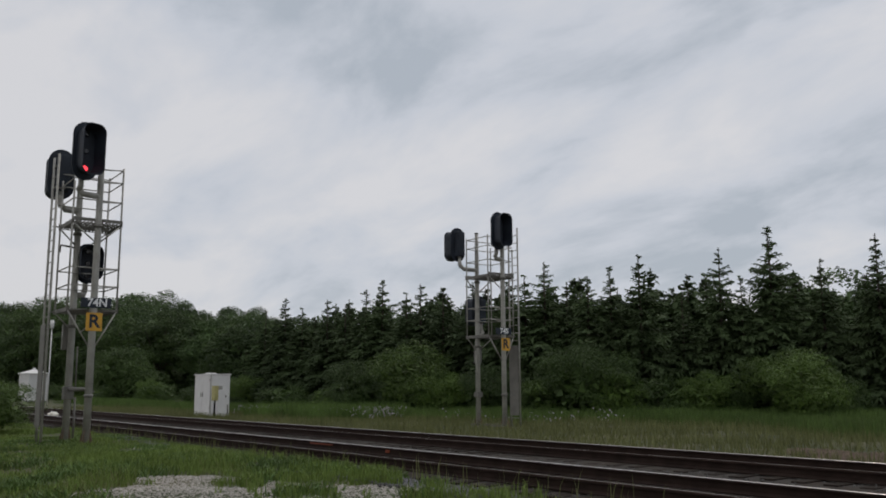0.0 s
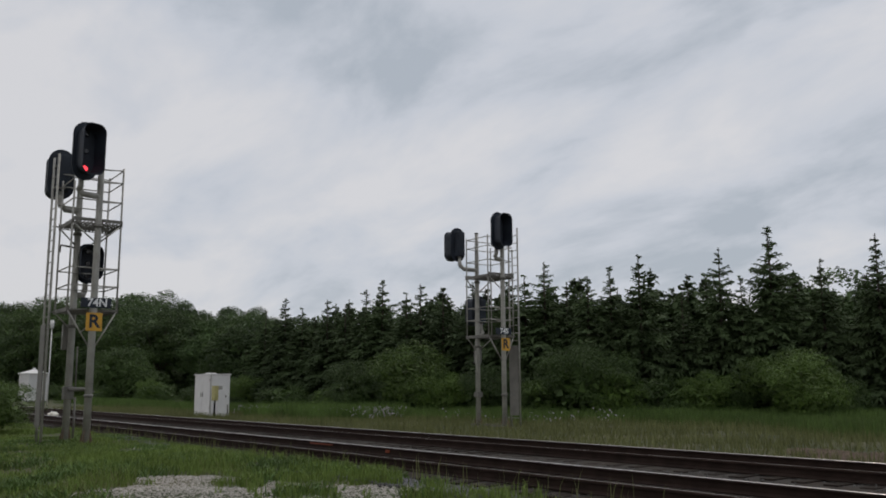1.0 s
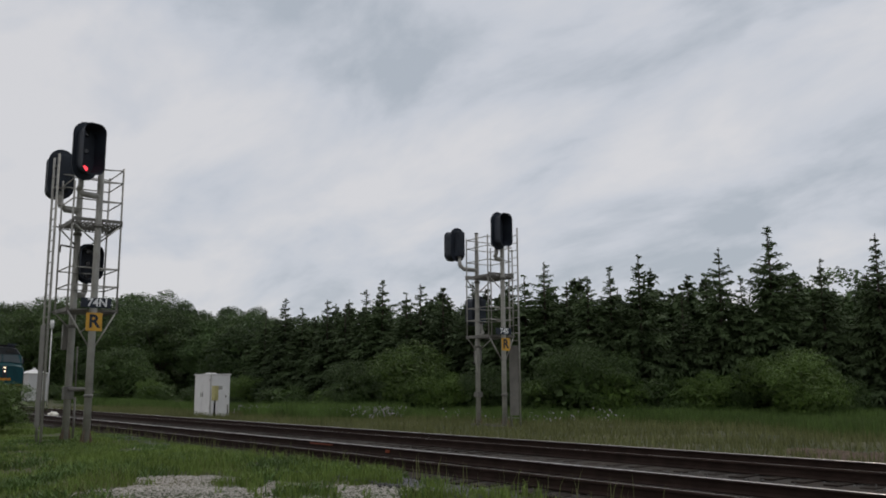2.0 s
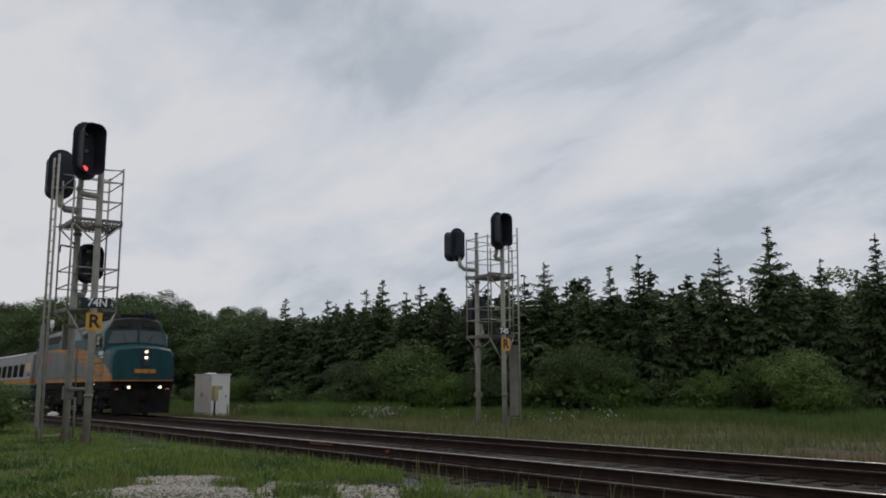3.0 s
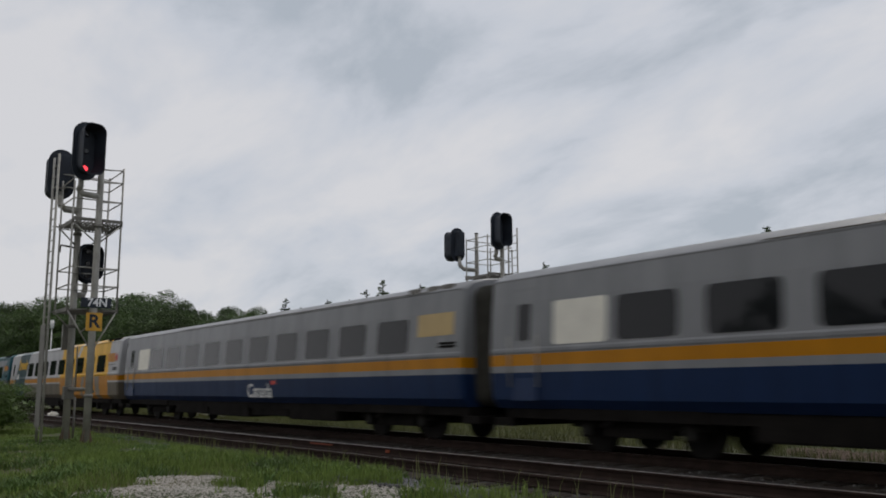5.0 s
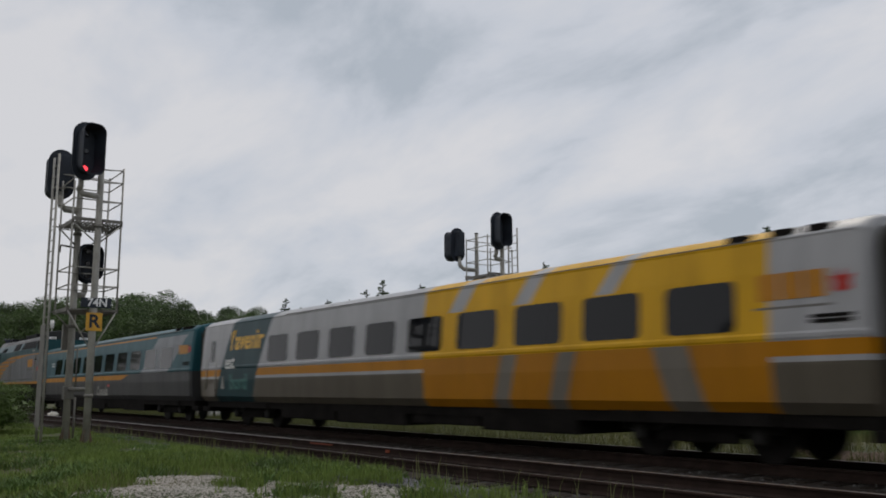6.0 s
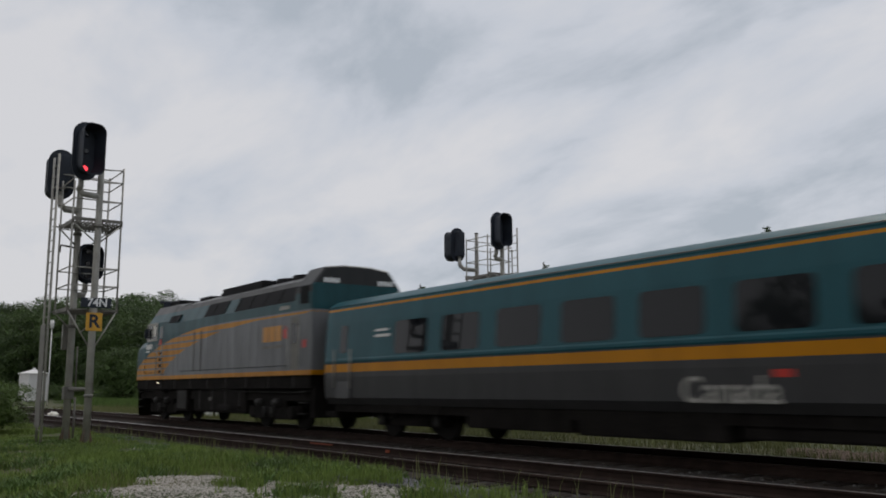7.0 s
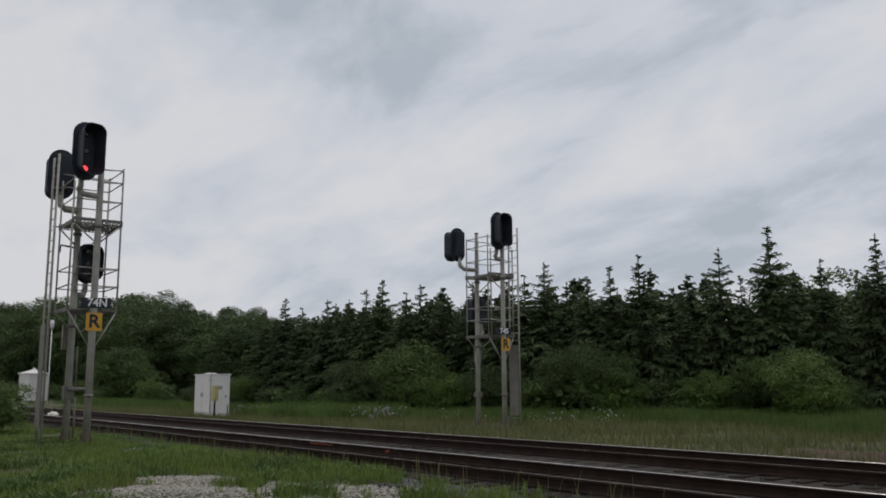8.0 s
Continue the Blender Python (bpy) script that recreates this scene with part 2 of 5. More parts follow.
    M["marker_red"] = glow("dim_red_marker", (0.6, 0.02, 0.03), 0.35)
    M["earth"] = material("bare_earth", (0.17, 0.13, 0.10), 0.95, 0, 0.3, 4, 40, 0.4, spread=0.4, spec=0.2)
    M["concrete"] = material("old_concrete", (0.24, 0.22, 0.20), 0.9, 0, 0.3, 3, 30, 0.4)
    M["yellow_box"] = material("faded_yellow_box", (0.42, 0.38, 0.16), 0.6, 0, 0.2, 4, 30, 0.1)
    M["grey"] = material("silver_grey_paint", GREY, 0.4, 0, 0.15, 1.5, 25, 0.05)
    M["yellow"] = material("yellow_paint", YELLOW, 0.4, 0, 0.15, 1.5, 25, 0.05)
    M["bright"] = material("bright_yellow_vinyl", BRIGHT, 0.4, 0, 0.1, 1.5, 25, 0.02)
    M["cream"] = material("pale_cream_blank", (0.76, 0.73, 0.64), 0.5, 0, 0.1, 2, 25, 0.03)
    M["pale_yellow"] = material("faded_yellow_panel", (0.50, 0.36, 0.16), 0.5, 0, 0.12, 2, 25, 0.03)
    M["white"] = material("white_vinyl", (0.68, 0.68, 0.66), 0.4, 0, 0.1, 2, 25, 0.02)
    M["red"] = material("red_vinyl", (0.5, 0.03, 0.02), 0.4, 0, 0.1, 2, 25, 0.02)
    M["orange"] = material("orange_marking_paint", (0.24, 0.05, 0.02), 0.7, 0, 0.3, 8, 60, 0.1)
    M["teal_text"] = material("sea_green_vinyl", (0.02, 0.15, 0.13), 0.4, 0, 0.1, 2, 25, 0.02)
    M["louvre"] = material("dark_louvre", (0.014, 0.014, 0.015), 0.7, 0.0, 0.3, 3, 30, 0.1, spec=0.1)
    M["lamp"] = glow("lit_headlamp", (1.0, 0.76, 0.50), 3.0)
    M["lamp_dim"] = glow("marker_lamp", (1.0, 0.8, 0.55), 2.5)
    M["red_lens"] = glow("lit_red_lens", (1.0, 0.03, 0.05), 1.6)
    g = bpy.data.materials.new("tinted_window_glass")
    g.use_nodes = True
    b = g.node_tree.nodes["Principled BSDF"]
    b.inputs["Base Color"].default_value = (0.010, 0.011, 0.013, 1)
    b.inputs["Roughness"].default_value = 0.05
    b.inputs["Specular IOR Level"].default_value = 0.28
    M["glass"] = g
    w = bpy.data.materials.new("windscreen_glass")
    w.use_nodes = True
    b = w.node_tree.nodes["Principled BSDF"]
    b.inputs["Base Color"].default_value = (0.045, 0.065, 0.07, 1)
    b.inputs["Roughness"].default_value = 0.08
    b.inputs["Specular IOR Level"].default_value = 0.5
    M["windscreen"] = w
    M["lens"] = material("unlit_lens_glass", (0.02, 0.02, 0.022), 0.1, 0, 0.1, 5, 30, 0)
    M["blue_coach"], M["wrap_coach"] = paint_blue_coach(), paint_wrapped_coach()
    M["teal_coach"], M["loco"] = paint_teal_coach(), paint_loco()


mats()

# ---- mesh helpers ----


def mesh_of(name, bm, materials):
    me = bpy.data.meshes.new(name)
    bmesh.ops.recalc_face_normals(bm, faces=bm.faces[:])
    bm.to_mesh(me)
    bm.free()
    for m in materials if isinstance(materials, (list, tuple)) else (materials,):
        me.materials.append(m)
    return me


def part(name, bm, materials, parent, label=""):
    ob = new(name, mesh_of(name, bm, materials))
    ob.parent = parent
    return tagged(ob, label) if label else ob


def share(name, me, parent, m):
    ob = new(name, me)
    ob.parent = parent
    ob.matrix_basis = m
    return ob


def thing(name, m, label, category, group="", kind=""):
    ob = new(name)
    ob.matrix_basis = m
    return tagged(ob, label, category, group, kind)


def box(bm, x0, x1, y0, y1, z0, z1, bev=0.0, mi=0):
    r = bmesh.ops.create_cube(bm, size=1)
    for v in r["verts"]:
        v.co = Vector(((x0 + x1) / 2 + v.co.x * (x1 - x0), (y0 + y1) / 2 + v.co.y * (y1 - y0), (z0 + z1) / 2 + v.co.z * (z1 - z0)))
    fs = {f for v in r["verts"] for f in v.link_faces}
    for f in fs:
        f.material_index = mi
    if bev:
        bmesh.ops.bevel(bm, geom=list({e for f in fs for e in f.edges}), offset=bev, segments=2, affect="EDGES", profile=0.6)
    return bm


def boxed(*a, **k):
    return box(bmesh.new(), *a, **k)


def tube(bm, pts, r, n=8, cap=True, mi=0):
    """A round bar through the points; r is one radius or one a point."""
    pts = [Vector(p) for p in pts]
    rs = r if isinstance(r, (list, tuple)) else [r] * len(pts)
    rings = []
    for i, p in enumerate(pts):
        d = (pts[min(i + 1, len(pts) - 1)] - pts[max(i - 1, 0)]).normalized()
        side = d.cross(Vector((0, 0, 1)))
        side = side.normalized() if side.length > 1e-3 else Vector((1, 0, 0))
        up = side.cross(d)
        rings.append([bm.verts.new(p + (side * math.cos(a) + up * math.sin(a)) * rs[i]) for a in (2 * math.pi * k / n for k in range(n))])
    for a, b in zip(rings, rings[1:]):
        for k in range(n):
            f = bm.faces.new((a[k], a[(k + 1) % n], b[(k + 1) % n], b[k]))
            f.smooth, f.material_index = n > 5, mi
    if cap:
        for ring in (rings[0], rings[-1]):
            bm.faces.new(ring).material_index = mi
    return bm


def tubed(pts, r, n=8):
    return tube(bmesh.new(), pts, r, n)


def loft(bm, rings, cap=True, close=True, smooth=True, mi=0):
    vs = [[bm.verts.new(p) for p in ring] for ring in rings]
    n = len(vs[0])
    for a, b in zip(vs, vs[1:]):
        for k in range(n if close else n - 1):
            f = bm.faces.new((a[k], a[(k + 1) % n], b[(k + 1) % n], b[k]))
            f.smooth, f.material_index = smooth, mi
    if cap:
        bm.faces.new(vs[0]), bm.faces.new(vs[-1])
    return bm


def plate(outline, depth, axis="y"):
    """A flat outline (u, z) given a depth; axis: along which it is thick."""
    bm = bmesh.new()
    put = (lambda u, z, d: (u, d, z)) if axis == "y" else (lambda u, z, d: (d, u, z))
    loft(bm, [[put(u, z, 0) for u, z in outline], [put(u, z, depth) for u, z in outline]], smooth=False)
    return bm


def rounded(w, h, r, n=4, cx=0.0, cz=0.0):
    out = []
    for sx, sz, a0 in ((1, 1, 0), (-1, 1, 90), (-1, -1, 180), (1, -1, 270)):
        for k in range(n + 1):
            a = radians(a0 + 90 * k / n)
            out.append((cx + sx * (w / 2 - r) + r * math.cos(a), cz + sz * (h / 2 - r) + r * math.sin(a)))
    return out


def lettering(name, text, size, m, materials, parent, label="", depth=0.003, shear=0.0, offset=0.0):
    cu = bpy.data.curves.new(name, "FONT")
    cu.body, cu.size, cu.extrude, cu.shear, cu.offset = text, size, depth, shear, offset
    cu.align_x, cu.align_y, cu.resolution_u = "CENTER", "CENTER", 3
    tmp = bpy.data.objects.new(name + "_curve", cu)
    scene.collection.objects.link(tmp)
    me = bpy.data.meshes.new_from_object(tmp.evaluated_get(bpy.context.evaluated_depsgraph_get()))
    bpy.data.objects.remove(tmp)
    bpy.data.curves.remove(cu)
    me.materials.clear()
    me.materials.append(materials)
    ob = new(name, me)
    ob.parent = parent
    ob.matrix_basis = m
    return tagged(ob, label) if label else ob


def letters(name, text, size, m, material_, parent, label="", offset=0.0):
    """A word under its thing, each letter a mesh of its own."""
    whole = lettering(name, text, size, m, material_, parent, "", offset=offset)
    me = whole.data
    bm = bmesh.new()
    bm.from_mesh(me)
    seen, runs = set(), []
    for v in bm.verts:
        if v in seen:
            continue
        stack, isle = [v], []
        seen.add(v)
        while stack:
            w = stack.pop()
            isle.append(w)
            for ed in w.link_edges:
                o = ed.other_vert(w)
                if o not in seen:
                    seen.add(o)
                    stack.append(o)
        lo, hi = min(w.co.x for w in isle), max(w.co.x for w in isle)
        for run in runs:
            if min(hi, run[1]) - max(lo, run[0]) > 0.4 * min(hi - lo, run[1] - run[0]):
                run[0], run[1] = min(lo, run[0]), max(hi, run[1])
                run[2].update(isle)
                break
        else:
            runs.append([lo, hi, set(isle)])
    bpy.data.objects.remove(whole)
    word = new(name)
    word.parent = parent
    word.matrix_basis = m
    for lo, hi, vs in runs:
        one = bmesh.new()
        cop = {v: one.verts.new(v.co) for v in bm.verts if v in vs}
        for f in bm.faces:
            if f.verts[0] in vs:
                one.faces.new([cop[v] for v in f.verts])
        part("letter", one, material_, word, label)
    bm.free()
    bpy.data.meshes.remove(me)
    return word


def soup(name, verts, k, material_, smooth=False):
    """Many separate faces of k corners each, from an array of corners."""
    me = bpy.data.meshes.new(name)
    verts = np.asarray(verts, np.float32).reshape(-1, 3)
    n = len(verts) // k
    me.vertices.add(len(verts))
    me.vertices.foreach_set("co", verts.ravel())
    me.loops.add(len(verts))
    me.loops.foreach_set("vertex_index", np.arange(len(verts), dtype=np.int32))
    me.polygons.add(n)
    me.polygons.foreach_set("loop_start", np.arange(0, len(verts), k, dtype=np.int32))
    me.polygons.foreach_set("loop_total", np.full(n, k, np.int32))
    me.update(calc_edges=True)
    me.materials.append(material_)
    return me


# ---- ground ----
RNG = np.random.default_rng(7)
Y_A, Y_B = 13.574, 9.549      # centre lines of the two tracks; the rail tops lie at z = 0


def smooth(a, b, v):
    t = np.clip((v - a) / (b - a), 0, 1)
    return t * t * (3 - 2 * t)


def gz(x, y):
    """Height of the ground."""
    x, y = np.asarray(x, float), np.asarray(y, float)
    wob = 0.035 * np.sin(x * 0.9 + 1.3 * np.sin(y * 0.7)) + 0.03 * np.sin(y * 1.3 + x * 0.31) + 0.02 * np.sin(x * 2.3 - y * 1.7)
    near = -0.23 + 0.07 * smooth(-17, -23, x) + wob * 0.7
    bed = -0.36
    far = -0.33 + wob + 0.33 * smooth(-60, -100, x)
    z = near + (bed - near) * smooth(7.9, 8.6, y)
    return z + (far - bed) * smooth(15.4, 17.0, y)


def ground():
    def steps(fine0, fine1, st, out):
        core = np.arange(fine0, fine1 + 1e-6, st)
        tail, s, v = [], st, fine1
        while v < out:
            s *= 1.35
            v += s
            tail.append(v)
        tail = np.array(tail)
        return np.concatenate([(fine0 + fine1) - tail[::-1], core, tail])
    xs = np.unique(np.round(steps(-60, 10, 0.5, 2600), 3))
    ys = np.unique(np.round(steps(-6, 46, 0.4, 2600), 3))
    gx, gy = np.meshgrid(xs, ys)
    z = gz(gx, gy)
    z = np.where(np.hypot(gx, gy) > 500, np.minimum(z, -0.3), z)
    nx, ny = len(xs), len(ys)
    verts = np.stack([gx, gy, z], -1).reshape(-1, 3)
    faces = [(j * nx + i, j * nx + i + 1, (j + 1) * nx + i + 1, (j + 1) * nx + i) for j in range(ny - 1) for i in range(nx - 1)]
    me = bpy.data.meshes.new("ground")
    me.from_pydata(verts.tolist(), [], faces)
    for p in me.polygons:
        p.use_smooth = True
    me.materials.append(M["soil"])
    tagged(new("ground", me), "rough grassy soil beside the railway line", "ground", kind="structure")


ground()


def ballast():
    bm = bmesh.new()
    xs = [-420 + 4 * i for i in range(150)]
    prof = [(7.5, -0.48), (7.95, -0.27), (8.25, -0.2), (8.6, -0.19), (10.5, -0.19), (11.55, -0.22), (12.6, -0.19), (14.6, -0.19), (15.2, -0.2), (15.8, -0.28), (16.5, -0.48)]
    loft(bm, [[(x, y + 0.08 * math.sin(x * 1.7 + i), z + 0.012 * math.sin(x * 0.9 + i * 2.1)) for i, (y, z) in enumerate(prof)] for x in xs], cap=False, close=False)
    ob = new("ballast_bed", mesh_of("ballast_bed", bm, M["ballast"]))
    return tagged(ob, "bed of dark grey ballast under both tracks", "ballast", kind="structure")


ballast()


def stones(name, x0, x1, y0, y1, n, size, mat_, label, mask=None, lift=0.0, base=None):
    x, y = RNG.uniform(x0, x1, n), RNG.uniform(y0, y1, n)
    if mask is not None:
        k = mask(x, y)
        x, y = x[k], y[k]
    n = len(x)
    z = (gz(x, y) if base is None else np.full(n, base)) + lift
    octa = np.array([(1, 0, 0), (0, 1, 0), (-1, 0, 0), (0, -1, 0), (0, 0, 1), (0, 0, -1)], float)
    tri = np.array([(0, 1, 4), (1, 2, 4), (2, 3, 4), (3, 0, 4), (1, 0, 5), (2, 1, 5), (3, 2, 5), (0, 3, 5)])
    s = size * RNG.uniform(0.5, 1.3, (n, 1))
    pts = octa[None] * (s[:, :, None] * RNG.uniform(0.6, 1.2, (n, 6, 1)))
    a = RNG.uniform(0, 6.28, n)
    c, sn = np.cos(a)[:, None], np.sin(a)[:, None]
    px, py = pts[..., 0] * c - pts[..., 1] * sn, pts[..., 0] * sn + pts[..., 1] * c
    pts = np.stack([px + x[:, None], py + y[:, None], pts[..., 2] * 0.7 + z[:, None]], -1)
    ob = new(name, soup(name, pts[:, tri].reshape(-1, 3), 3, mat_))
    return tagged(ob, label, "gravel", kind="stuff")


stones("ballast_stones", -50, 4, 7.1, 15.9, 15000, 0.034, M["stone"], "loose grey crushed ballast stones between the rails", base=-0.195)
stones("ballast_shoulder", -26, -4, 7.4, 8.5, 9000, 0.03, M["shoulder"], "loose grey ballast stones on the shoulder of the track bed", lift=0.02)


def track(name, yc, label):
    t = thing(name, pose(0, yc, 0), label, "railway track", kind="structure")
    prof = [(0.0, 0.0), (0.022, -0.001), (0.034, -0.006), (0.0365, -0.014), (0.036, -0.036), (0.012, -0.05), (0.009, -0.09), (0.012, -0.135), (0.035, -0.155), (0.076, -0.165), (0.076, -0.178)]
    ring = [(y, z) for y, z in prof] + [(-y, z) for y, z in reversed(prof[1:])]
    for s in (-1, 1):
        bm = bmesh.new()
        loft(bm, [[(x, y + s * 0.754, z) for y, z in ring] for x in (-600, -200, -60, 0, 200)], smooth=False)
        for f in bm.faces:
            c = f.calc_center_median()
            if c.z > -0.0042 and (c.y - s * 0.754) * s < 0.001:
                f.material_index = 1
        part("rail", bm, [M["rail_web"], M["rail_top"]], t, "rusted rail with a worn bright head")
    return t


TRACK_A = track("railway_track", Y_A, "main line track of rusted rails on timber ties")
TRACK_B = track("railway_track", Y_B, "second line track of rusted rails on timber ties")

# ---- vegetation ----


def quads(c, u, v):
    """Corners of quads at centres c with half sides u and v."""
    return np.stack([c - u - v, c + u - v, c + u + v, c - u + v], 1)


def rand_dirs(n, flat=1.0):
    d = RNG.normal(size=(n, 3))
    d[:, 2] *= flat
    return d / np.linalg.norm(d, axis=1, keepdims=True)


def spruce_meshes(h, r0, seed, step=0.10, wide=1.0):
    rng = np.random.default_rng(seed)
    bm = bmesh.new()
    tube(bm, [(0, 0, -0.2), (0, 0, h * 0.5), (0.03, 0, h * 0.85), (0.04, 0.02, h)], [h * 0.016, h * 0.010, h * 0.0035, 0.012], 6)
    cs, us, vs = [], [], []
    z = 0.05 * h
    while z < h * 0.97:
        q = z / h
        reach = r0 * min(1.0, (1 - q) * 1.28) ** 1.0 * (1 + 0.2 * math.sin(q * 37 + seed)) * (1 - 0.2 * float(smooth(0.7, 0.9, q))) + 0.07
        nb = int(rng.integers(8, 12)) if q < 0.78 else int(rng.integers(4, 7))
        a0 = rng.uniform(0, 6.28)
        for b in range(nb):
            a = a0 + 6.283 * b / nb + rng.normal(0, 0.25)
            ln = reach * rng.uniform(0.5, 1.2)
            rise = 0.75 * smooth(0.45, 0.95, q) - 0.15
            m = max(3, int(ln / step))
            s = (np.arange(m) + rng.uniform(0.2, 0.8, m)) / m
            d = np.array([math.cos(a), math.sin(a)])
            zb = z + rng.normal(0, 0.15)
            sp = np.stack([d[0] * ln * s, d[1] * ln * s, zb + ln * (rise * s - 0.28 * s * s + 0.2 * s ** 4)], 1)
            for sd in (-1, 1):
                tw = rng.uniform(0.10, 0.22, m) * (1.2 - 0.65 * s) * min(1.0, 0.28 + 0.72 * ln)
                ang = a + sd * rng.uniform(0.45, 1.0, m)
                u = np.stack([np.cos(ang) * tw, np.sin(ang) * tw, rng.normal(-0.11, 0.07, m) * (1 - 0.85 * q)], 1)
                wv = wide * (1 - 0.45 * q) * rng.uniform(0.018, 0.042, m)[:, None]
                v = np.stack([-np.sin(ang), np.cos(ang), rng.normal(0, 1.0, m)], 1) * wv
                cs.append(sp + u * 0.9), us.append(u), vs.append(v)
            u = np.stack([d[0] * np.full(m, 0.07), d[1] * np.full(m, 0.07), np.full(m, 0.01)], 1)
            v = np.stack([np.zeros(m), np.zeros(m), np.full(m, 0.028)], 1)
            cs.append(sp), us.append(u), vs.append(v)
        z += (0.20 + 0.07 * rng.random()) * (1.0 if q < 0.82 else 1.35)
    n = 26
    zt = rng.uniform(0.90 * h, h * 1.0, n)
    cs.append(np.stack([np.full(n, 0.035), np.full(n, 0.01), zt], 1))
    us.append(rand_dirs(n) * 0.07), vs.append(rand_dirs(n) * 0.02)
    crown = soup("crown", quads(np.concatenate(cs), np.concatenate(us), np.concatenate(vs)).reshape(-1, 3), 4, M["spruce"])
    return mesh_of("trunk", bm, M["bark"]), crown


def leafy_meshes(h, r, clumps, leaves, leaf, mat_, seed, low=0.25, trunk=0.02, core=0, tri=False):
    """A broad-leaved tree or bush: stem, limbs, and clumps of small leaves with gaps between them."""
    rng = np.random.default_rng(seed)
    bm = bmesh.new()
    tube(bm, [(0, 0, -0.2), (0.05 * r, 0, h * 0.35), (0, 0.04 * r, h * 0.8)], [h * trunk, h * trunk * 0.7, h * trunk * 0.2], 7)
    cs, us, vs = [], [], []
    for i in range(clumps):
        d = rng.normal(size=3)
        d /= np.linalg.norm(d)
        k = rng.uniform(0.45, 0.92)
        mid = (1 + low) / 2 * h
        c = np.array([d[0] * r * k, d[1] * r * k, mid + d[2] * (1 - low) / 2 * h * k])
        rad = r * rng.uniform(0.22, 0.44)
        if i % 3 == 0:
            tube(bm, [(0, 0, h * rng.uniform(0.15, 0.5)), tuple(c * 0.6 + np.array([0, 0, 0.12 * h])), tuple(c)], [h * trunk * 0.4, h * trunk * 0.25, h * trunk * 0.08], 5)
        n = int(1.1 * leaves * (rad / (0.35 * r)) ** 2)
        e = rng.normal(size=(n, 3))
        e /= np.linalg.norm(e, axis=1, keepdims=True)
        e[:, 2] = np.where(e[:, 2] < -0.3, -e[:, 2], e[:, 2])
        p = c + e * rad * rng.uniform(0.55, 1.12, (n, 1)) * np.array([1, 1, 0.8])
        t = rng.normal(size=(n, 3)) + e * -0.4
        u = np.cross(t, e + rng.normal(0, 0.6, (n, 3)))
        u /= np.linalg.norm(u, axis=1, keepdims=True) + 1e-6
        v = np.cross(u, e + rng.normal(0, 0.7, (n, 3)))
        v /= np.linalg.norm(v, axis=1, keepdims=True) + 1e-6
        s = leaf * rng.uniform(0.6, 1.35, (n, 1))
        cs.append(p), us.append(u * s), vs.append(v * s * 0.6)
    if core:
        # large shaded leaves deep inside the crown
        e = rand_dirs(core)
        k = rng.uniform(0.2, 0.72, (core, 1))
        cs.append(e * k * np.array([r, r, (1 - low) / 2 * h]) + np.array([0, 0, (1 + low) / 2 * h]))
        us.append(rand_dirs(core) * r * 0.11), vs.append(rand_dirs(core) * r * 0.08)
    c, u, v = np.concatenate(cs), np.concatenate(us), np.concatenate(vs)
    keep = c[:, 2] > 0.02
    c, u, v = c[keep], u[keep], v[keep]
    # leaves are pointed lozenges
    pts = np.stack([c - u, c + u * 0.6 + v, c + u * 0.6 - v] if tri else [c - u, c + v, c + u, c - v], 1)
    return mesh_of("trunk", bm, M["bark"]), soup("crown", pts.reshape(-1, 3), 3 if tri else 4, mat_)


def plant(name, kinds, x, y, h, base_h, label, category, group, turn, wide=1.0):
    t = thing(name, pose(x, y, float(gz(x, y)), 0, 0, turn), label, category, group)
    k = h / base_h
    for nm, me in zip(("trunk", "crown"), kinds):
        ob = new(nm, me)
        ob.parent = t
        ob.matrix_basis = Matrix.Diagonal((k * wide, k * wide, k, 1))
    return t


SPRUCES = [(-66.4, 30.9, 7.9), (-63.0, 31.0, 8.6), (-60.2, 31.1, 7.7), (-56.2, 31.1, 8.1), (-53.8, 31.2, 7.5), (-51.2, 31.3, 8.4),
           (-49.1, 31.3, 8.7), (-46.3, 31.4, 7.6), (-45.0, 31.6, 8.1), (-43.2, 32.0, 7.7), (-40.9, 32.5, 7.9), (-38.2, 33.1, 8.0),
           (-37.0, 33.3, 7.9), (-35.7, 33.6, 8.6), (-34.3, 33.9, 7.3), (-32.8, 34.0, 7.5), (-31.4, 34.3, 7.8), (-29.9, 34.9, 8.4),
           (-28.3, 36.2, 6.4), (-27.0, 37.6, 8.6), (-26.3, 38.4, 7.2), (-25.2, 39.4, 9.6), (-23.3, 40.8, 7.8), (-21.3, 42.4, 9.1)]
BUSHES = [(-46.0, 27.8, 3.0), (-41.5, 28.7, 3.7), (-43.2, 28.5, 2.3), (-39.3, 29.3, 2.4), (-30.4, 31.1, 3.5), (-29.1, 32.0, 2.3),
          (-32.9, 30.7, 1.7), (-23.5, 37.2, 3.2), (-22.0, 38.7, 2.0), (-26.2, 34.7, 2.0), (-25.2, 35.8, 1.4), (-49.4, 27.8, 1.5),
          (-58.0, 27.6, 1.5), (-81.7, 26.8, 2.1), (-89.9, 26.5, 5.8), (-63.6, 27.4, 2.6), (-36.6, 29.9, 2.4)]
BROAD = [(-196.9, 33.6, 18.6), (-196.1, 37.8, 18.7), (-194.8, 44.2, 16.5), (-171.7, 46.0, 16.7), (-152.7, 46.0, 17.2), (-142.2, 46.1, 15.8),
         (-131.9, 46.2, 13.8), (-122.8, 46.4, 13.4), (-113.6, 46.5, 11.9), (-105.6, 46.8, 10.7), (-160.5, 46.0, 14.3), (-196.5, 36.1, 12.8)]


